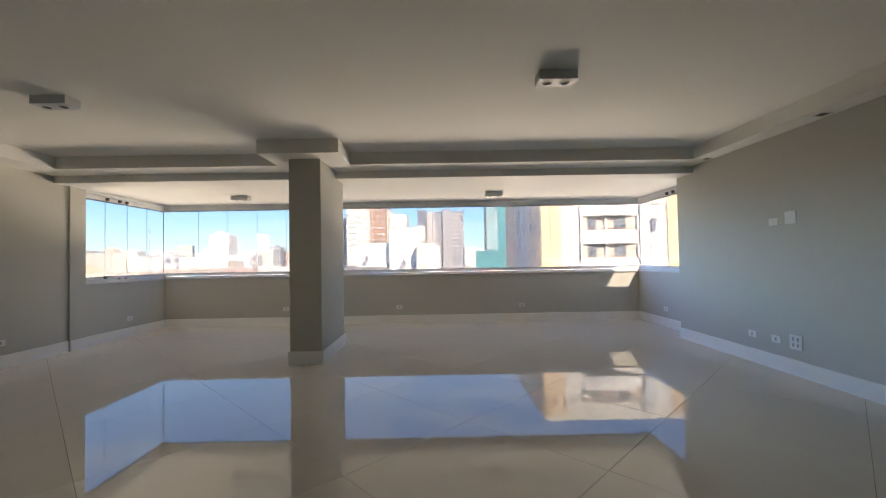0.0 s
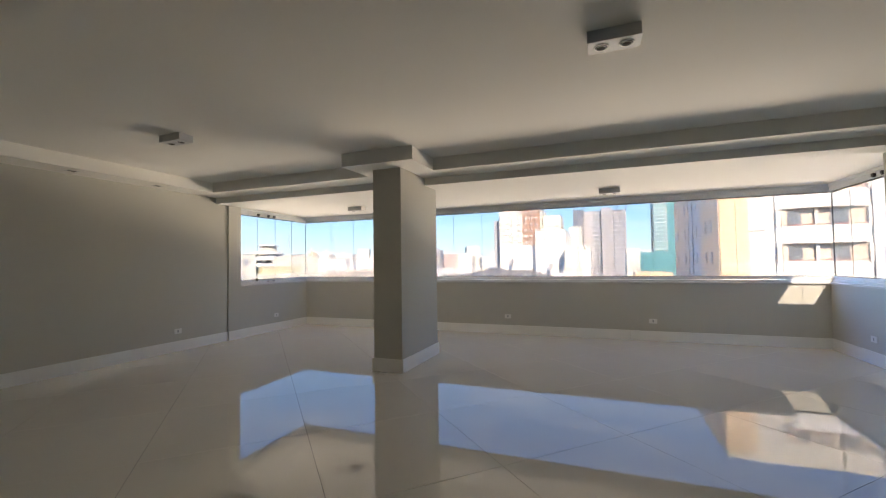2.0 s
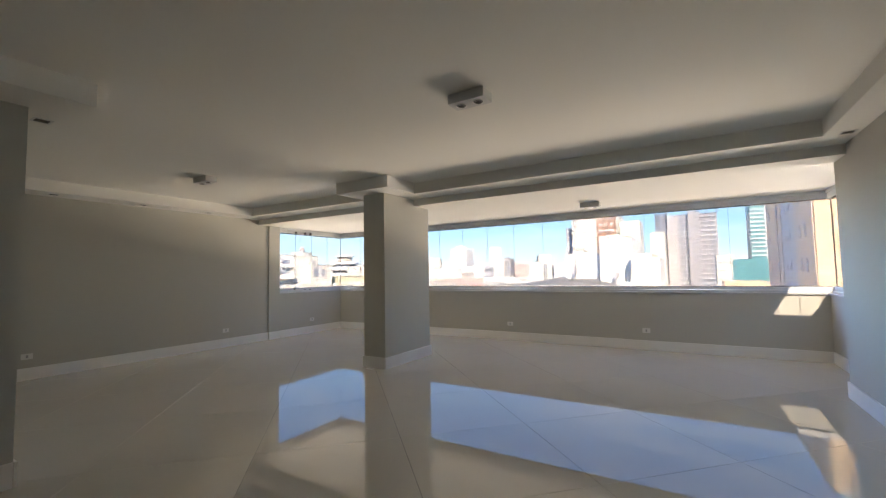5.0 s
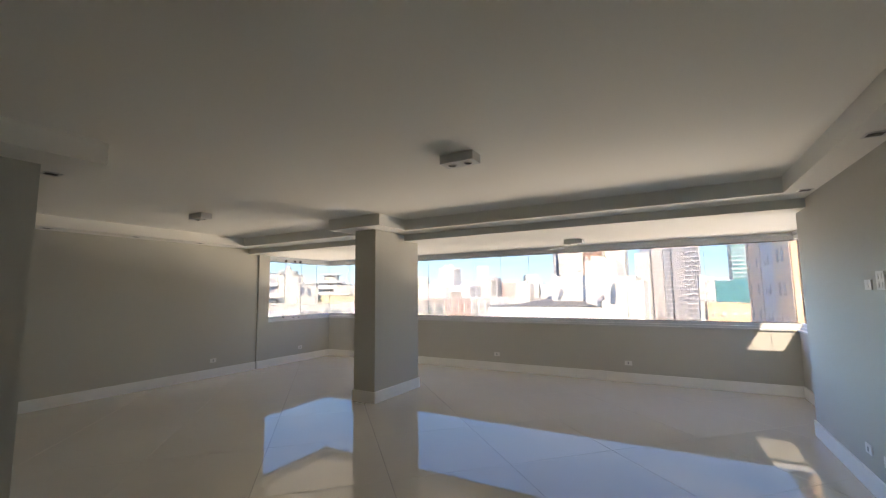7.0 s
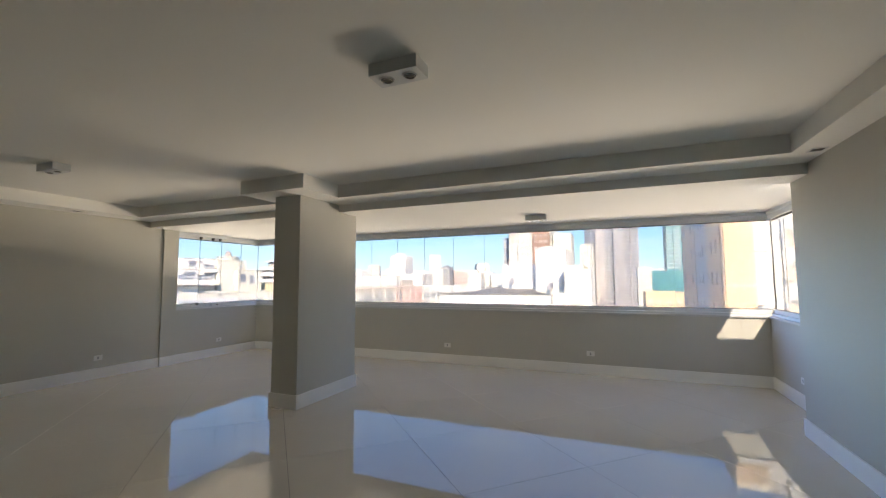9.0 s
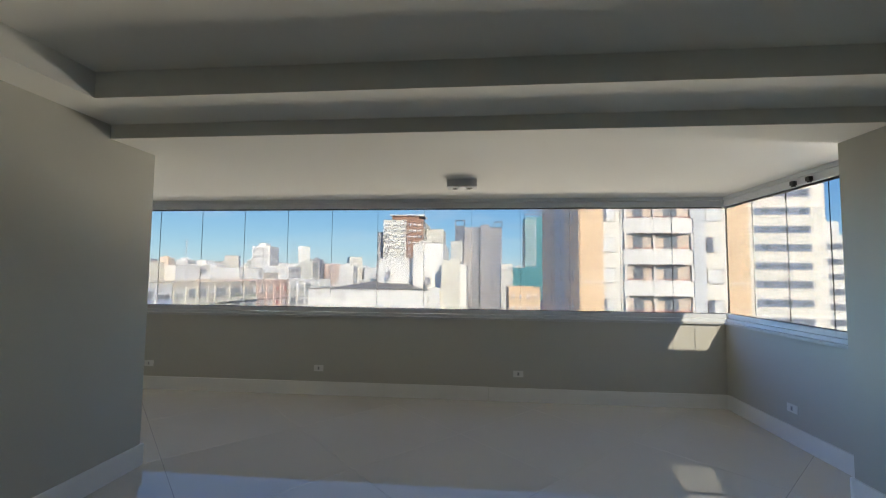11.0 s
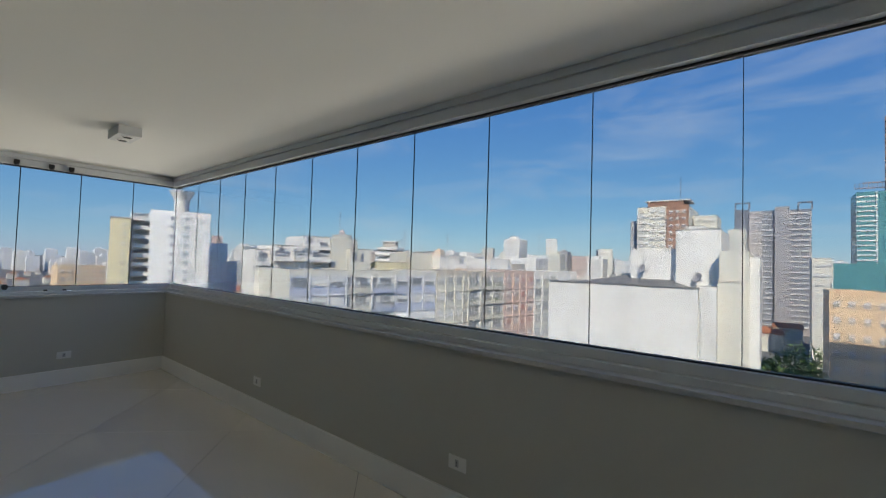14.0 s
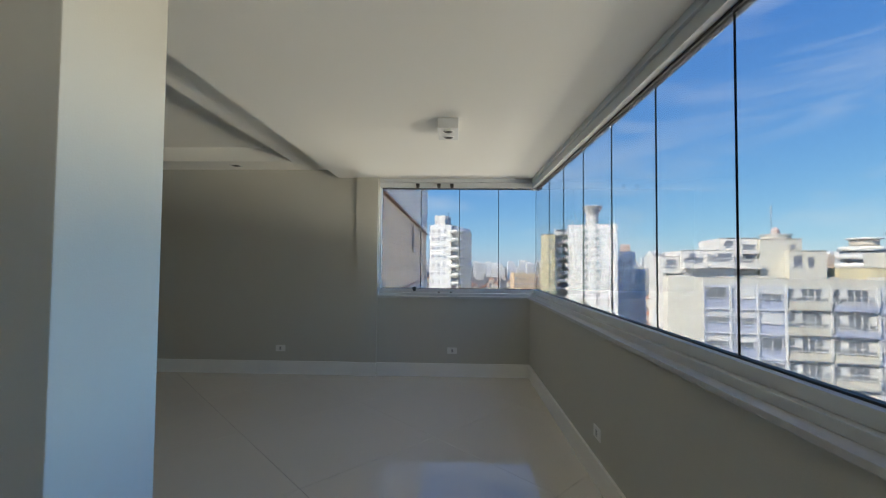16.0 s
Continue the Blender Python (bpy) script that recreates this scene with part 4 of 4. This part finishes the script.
# single towers further off
for name, label, x, y, w, top, wall, cols in (
        ("slender_tower", "slender white tower far off", -107.8, 255, 7.0, 18.6, OFFWHITE, 3), ("brown_tower", "brown banded tower far off", -90.3, 255, 10.0, 7.7, ROSE, 5),
        ("cream_tower", "cream tower far off", -74.3, 255, 8.0, 12.1, CREAM, 4), ("pale_blue_tower", "pale blue-grey tower far off", -64.8, 255, 10.0, 5.4, BLUEGREY, 5),
        ("slender_tower", "slender white tower far off", -136.2, 255, 6.0, 12.8, OFFWHITE, 2), ("grey_tower", "grey and cream tower far off", -157.0, 255, 8.0, 12.6, BEIGE, 4),
        ("pale_blue_tower", "pale blue-grey tower far off", -120.0, 260, 9.0, 8.0, BLUEGREY, 4), ("grey_tower", "grey tower far off", -170.0, 262, 9.0, 9.0, GREYC, 4)):
    tower(name, label, x, y, 25, w, 12, top, wall, cols, w / cols * 0.62, 1.5, storey=3.0, kind="half" if wall != ROSE else "dark", rows=12, side=3)

# distant towers, many
far = new("far_towers")
tagged(far, "pale distant towers along the horizon", "skyline", kind="stuff")
rnd = random.Random(7)
for name, mat, lo, hi, n, wlo, whi, left in (
        ("far_blocks", OFFWHITE, 170, 420, 90, 7, 13, 62), ("far_blocks", CREAM, 200, 600, 120, 8, 16, 66),
        ("far_blocks", OFFWHITE, 420, 1300, 330, 10, 20, 122), ("far_blocks", FAR, 700, 2200, 900, 9, 19, 125), ("far_blocks", GREYC, 240, 800, 60, 8, 14, 66), ("far_blocks", PINK, 260, 900, 40, 8, 16, 70)):
    bm = bmesh.new()
    for _ in range(n):
        a = radians(rnd.uniform(-35, left))  # angle left of straight ahead
        r = rnd.uniform(lo, hi)
        x, y = 6 - r * math.sin(a), 5 + r * math.cos(a)
        w = rnd.uniform(wlo, whi)
        near = r < 420
        if near and -16 < math.degrees(a) < 7:
            continue
        top = 1.5 + (rnd.uniform(-7, 4) if near else r * rnd.choice((-0.02, -0.012, -0.006, 0.0, 0.004, 0.01, 0.016, 0.024)) * rnd.uniform(0.6, 1.1))
        if a > radians(66):
            top = 1.5 + r * rnd.uniform(-0.025, 0.007)
        if near and rnd.random() < 0.25:
            top += rnd.uniform(3, 9)
            w *= 0.7
        add_box(bm, x - w / 2, x + w / 2, y, y + w, GROUND, top)
        if rnd.random() < 0.6:
            add_box(bm, x - w / 5, x + w / 5, y + 1, y + w * 0.6, top, top + w * 0.18)
        if near and rnd.random() < 0.3:
            add_box(bm, x - 0.06, x + 0.06, y + 2, y + 2.12, top, top + rnd.uniform(4, 9))
        rows = int(min(12, (top - GROUND) / 3.1))
        if r < 900:
            cols = 4 if near else 2
            for k in range(rows):
                z = top - 2.3 - 3.0 * k
                for q in range(cols):
                    x0 = x - w * 0.44 + w * 0.88 * q / cols
                    add_box(bm, x0, x0 + w * 0.88 / cols * 0.62, y - 0.12, y - 0.01, z, z + 1.2, 1)
                add_box(bm, x + w / 2 + 0.01, x + w / 2 + 0.12, y + w * 0.15, y + w * 0.45, z, z + 1.2, 1)
                add_box(bm, x + w / 2 + 0.01, x + w / 2 + 0.12, y + w * 0.6, y + w * 0.88, z, z + 1.2, 1)
    part(name, bm, (mat, MIDGREY), far)
# low red roofs
bm = bmesh.new()
for _ in range(700):
    a, r = radians(rnd.uniform(-30, 125)), rnd.uniform(95, 900)
    x, y = 6 - r * math.sin(a), 5 + r * math.cos(a)
    w, h = rnd.uniform(6, 12), rnd.uniform(4, 8)
    add_box(bm, x, x + w, y, y + w * 0.8, GROUND, GROUND + h)
    vs = [bm.verts.new(v) for v in ((x - .4, y - .4, GROUND + h), (x + w + .4, y - .4, GROUND + h), (x + w + .4, y + w * .8 + .4, GROUND + h), (x - .4, y + w * .8 + .4, GROUND + h), (x, y + w * .4, GROUND + h + 2), (x + w, y + w * .4, GROUND + h + 2))]
    for f in ((0, 1, 5, 4), (2, 3, 4, 5), (0, 4, 3), (1, 2, 5)):
        bm.faces.new([vs[k] for k in f]).material_index = 1
houses = part("low_houses", bm, (CREAM, ROOFTILE))
tagged(houses, "low houses with red clay roofs", "houses", kind="stuff")


# masts on the roofs
for x, y, z, h in ((-45, 58, 2.4, 3), (-44, 62, 1.8, 2.5), (-52, 50, 5.0, 4.5), (-44, 70, 1.6, 5.5), (-30, 70, 1.5, 4), (-34, 90, 2.0, 6), (-50, 64, 4.5, 3)):
    m_ = new("roof_mast")
    tagged(m_, "thin grey aerial mast on a roof", "mast", group="roof masts")
    bm = bmesh.new()
    add_cylinder(bm, x, y, 0.045, z - 3, z + h, 8)
    part("pole", bm, GREYC, m_)
    bm = bmesh.new()
    for k in range(3):
        add_box(bm, x - 0.5 + 0.1 * k, x + 0.5 - 0.1 * k, y - 0.03, y + 0.03, z + h - 0.3 - 0.5 * k, z + h - 0.24 - 0.5 * k)
    part("crossbar", bm, GREYC, m_)


# a clay-roofed house by the trees
bm = bmesh.new()
add_box(bm, 11, 20, 84, 92, GROUND, -25.5)
roofed = new("house")
tagged(roofed, "low house with a red clay tile roof", "house")
part("wall", bm, CREAM, roofed)
bm = bmesh.new()
vs = [bm.verts.new(v) for v in ((10.5, 83.5, -25.5), (20.5, 83.5, -25.5), (20.5, 92.5, -25.5), (10.5, 92.5, -25.5), (13.5, 88, -23.2), (17.5, 88, -23.2))]
for f in ((0, 1, 5, 4), (1, 2, 5), (2, 3, 4, 5), (3, 0, 4), (3, 2, 1, 0)):
    bm.faces.new([vs[k] for k in f])
part("roof", bm, ROOFTILE, roofed)


# trees in the streets below
def tree(x, y, height, seed):
    rr = random.Random(seed)
    t = new("tree")
    t.location = (x, y, GROUND)
    tagged(t, "leafy green street tree among the buildings", "tree", group="street trees")
    bm = bmesh.new()
    add_tube(bm, 0, 0, 0.35, 0.16, 0, height * 0.6, 9)
    for k in range(5):
        a = k * 1.3 + rr.random()
        p0, p1 = Vector((0, 0, height * (0.35 + 0.04 * k))), Vector((math.cos(a) * height * 0.25, math.sin(a) * height * 0.25, height * (0.62 + 0.05 * k)))
        side = Vector((-math.sin(a), math.cos(a), 0)) * 0.09
        vs = [bm.verts.new(v) for v in (p0 - side, p0 + side, p1 + side * 0.3, p1 - side * 0.3, p0 + Vector((0, 0, 0.2)), p1 + Vector((0, 0, 0.08)))]
        for f in ((0, 1, 2, 3), (1, 4, 5, 2), (4, 0, 3, 5)):
            bm.faces.new([vs[q] for q in f])
    part("trunk", bm, BARK, t)
    bm = bmesh.new()
    lumps = [(Vector((rr.uniform(-1, 1), rr.uniform(-1, 1), rr.uniform(-0.6, 0.8))) * height * 0.26 + Vector((0, 0, height * 0.7)), height * rr.uniform(0.10, 0.2)) for _ in range(9)]
    for _ in range(900):
        c, r = rr.choice(lumps)
        v = Vector((rr.gauss(0, 1), rr.gauss(0, 1), rr.gauss(0, 0.8))).normalized() * r * rr.uniform(0.6, 1.1) + c
        n1 = Vector((rr.uniform(-1, 1), rr.uniform(-1, 1), rr.uniform(-1, 1))).normalized()
        n2 = n1.orthogonal().normalized()
        s = rr.uniform(0.18, 0.42)
        bm.faces.new([bm.verts.new(v + q) for q in (n1 * s, n2 * s * 0.6, -n1 * s, -n2 * s * 0.6)])
    part("crown", bm, LEAF, t)
    return t


tr = [tree(9.0, 108, 18, 1), tree(14, 112, 17, 2), tree(5.5, 104, 15, 3)]
for k, (x, y) in enumerate(((12, 98), (17, 120), (7, 122), (11, 128), (10, 118), (15, 104), (-150, 22), (-158, 30), (-165, 38), (-175, 27), (-148, 44), (-185, 35), (-140, 33), (-190, 48), (-160, 52))):
    copy_thing(tr[k % 3], pose(x, y, GROUND + 2 * (k % 2), 0, 0, 47 * k))


# ---- floor tiles ----
floor = setting(boxes("floor", GROUT, [(-0.2, 9.5, BACK, 8.0, -0.3, -0.0025)]), "polished beige porcelain floor laid on the diagonal", "floor")


def clipped(poly, x0, x1, y0, y1):
    for axis, lim, sign in ((0, x0, 1), (0, x1, -1), (1, y0, 1), (1, y1, -1)):
        res = []
        for a, b in zip(poly, poly[1:] + poly[:1]):
            da, db = sign * (a[axis] - lim), sign * (b[axis] - lim)
            if da >= 0:
                res.append(a)
            if da * db < 0:
                t = da / (da - db)
                res.append((a[0] + t * (b[0] - a[0]), a[1] + t * (b[1] - a[1])))
        poly = res
        if len(poly) < 3:
            return []
    return poly


PITCH, GAP = 1.5525, 0.0016
for i in range(-8, 11):
    for j in range(-6, 14):
        d0, s0 = 2.54 + PITCH * i + GAP, 8.67 + PITCH * (j - 5) + GAP
        d1, s1 = d0 + PITCH - 2 * GAP, s0 + PITCH - 2 * GAP
        poly = clipped([((s + d) / 2, (s - d) / 2) for d, s in ((d0, s0), (d1, s0), (d1, s1), (d0, s1))], 0, 9.36, BACK, 8.0)
        if len(poly) < 3:
            continue
        cx, cy = sum(p[0] for p in poly) / len(poly), sum(p[1] for p in poly) / len(poly)
        if cx < 3.6 and cy < 0.9:
            continue
        bm = bmesh.new()
        low = [bm.verts.new((px, py, -0.012)) for px, py in poly]
        mid = [bm.verts.new((px, py, -0.001)) for px, py in poly]
        top = [bm.verts.new((px + (cx - px) * 0.0015, py + (cy - py) * 0.0015, 0)) for px, py in poly]
        n = len(poly)
        for k in range(n):
            bm.faces.new((low[k], low[(k + 1) % n], mid[(k + 1) % n], mid[k]))
            bm.faces.new((mid[k], mid[(k + 1) % n], top[(k + 1) % n], top[k]))
        bm.faces.new(top)
        part("tile", bm, TILE, floor)
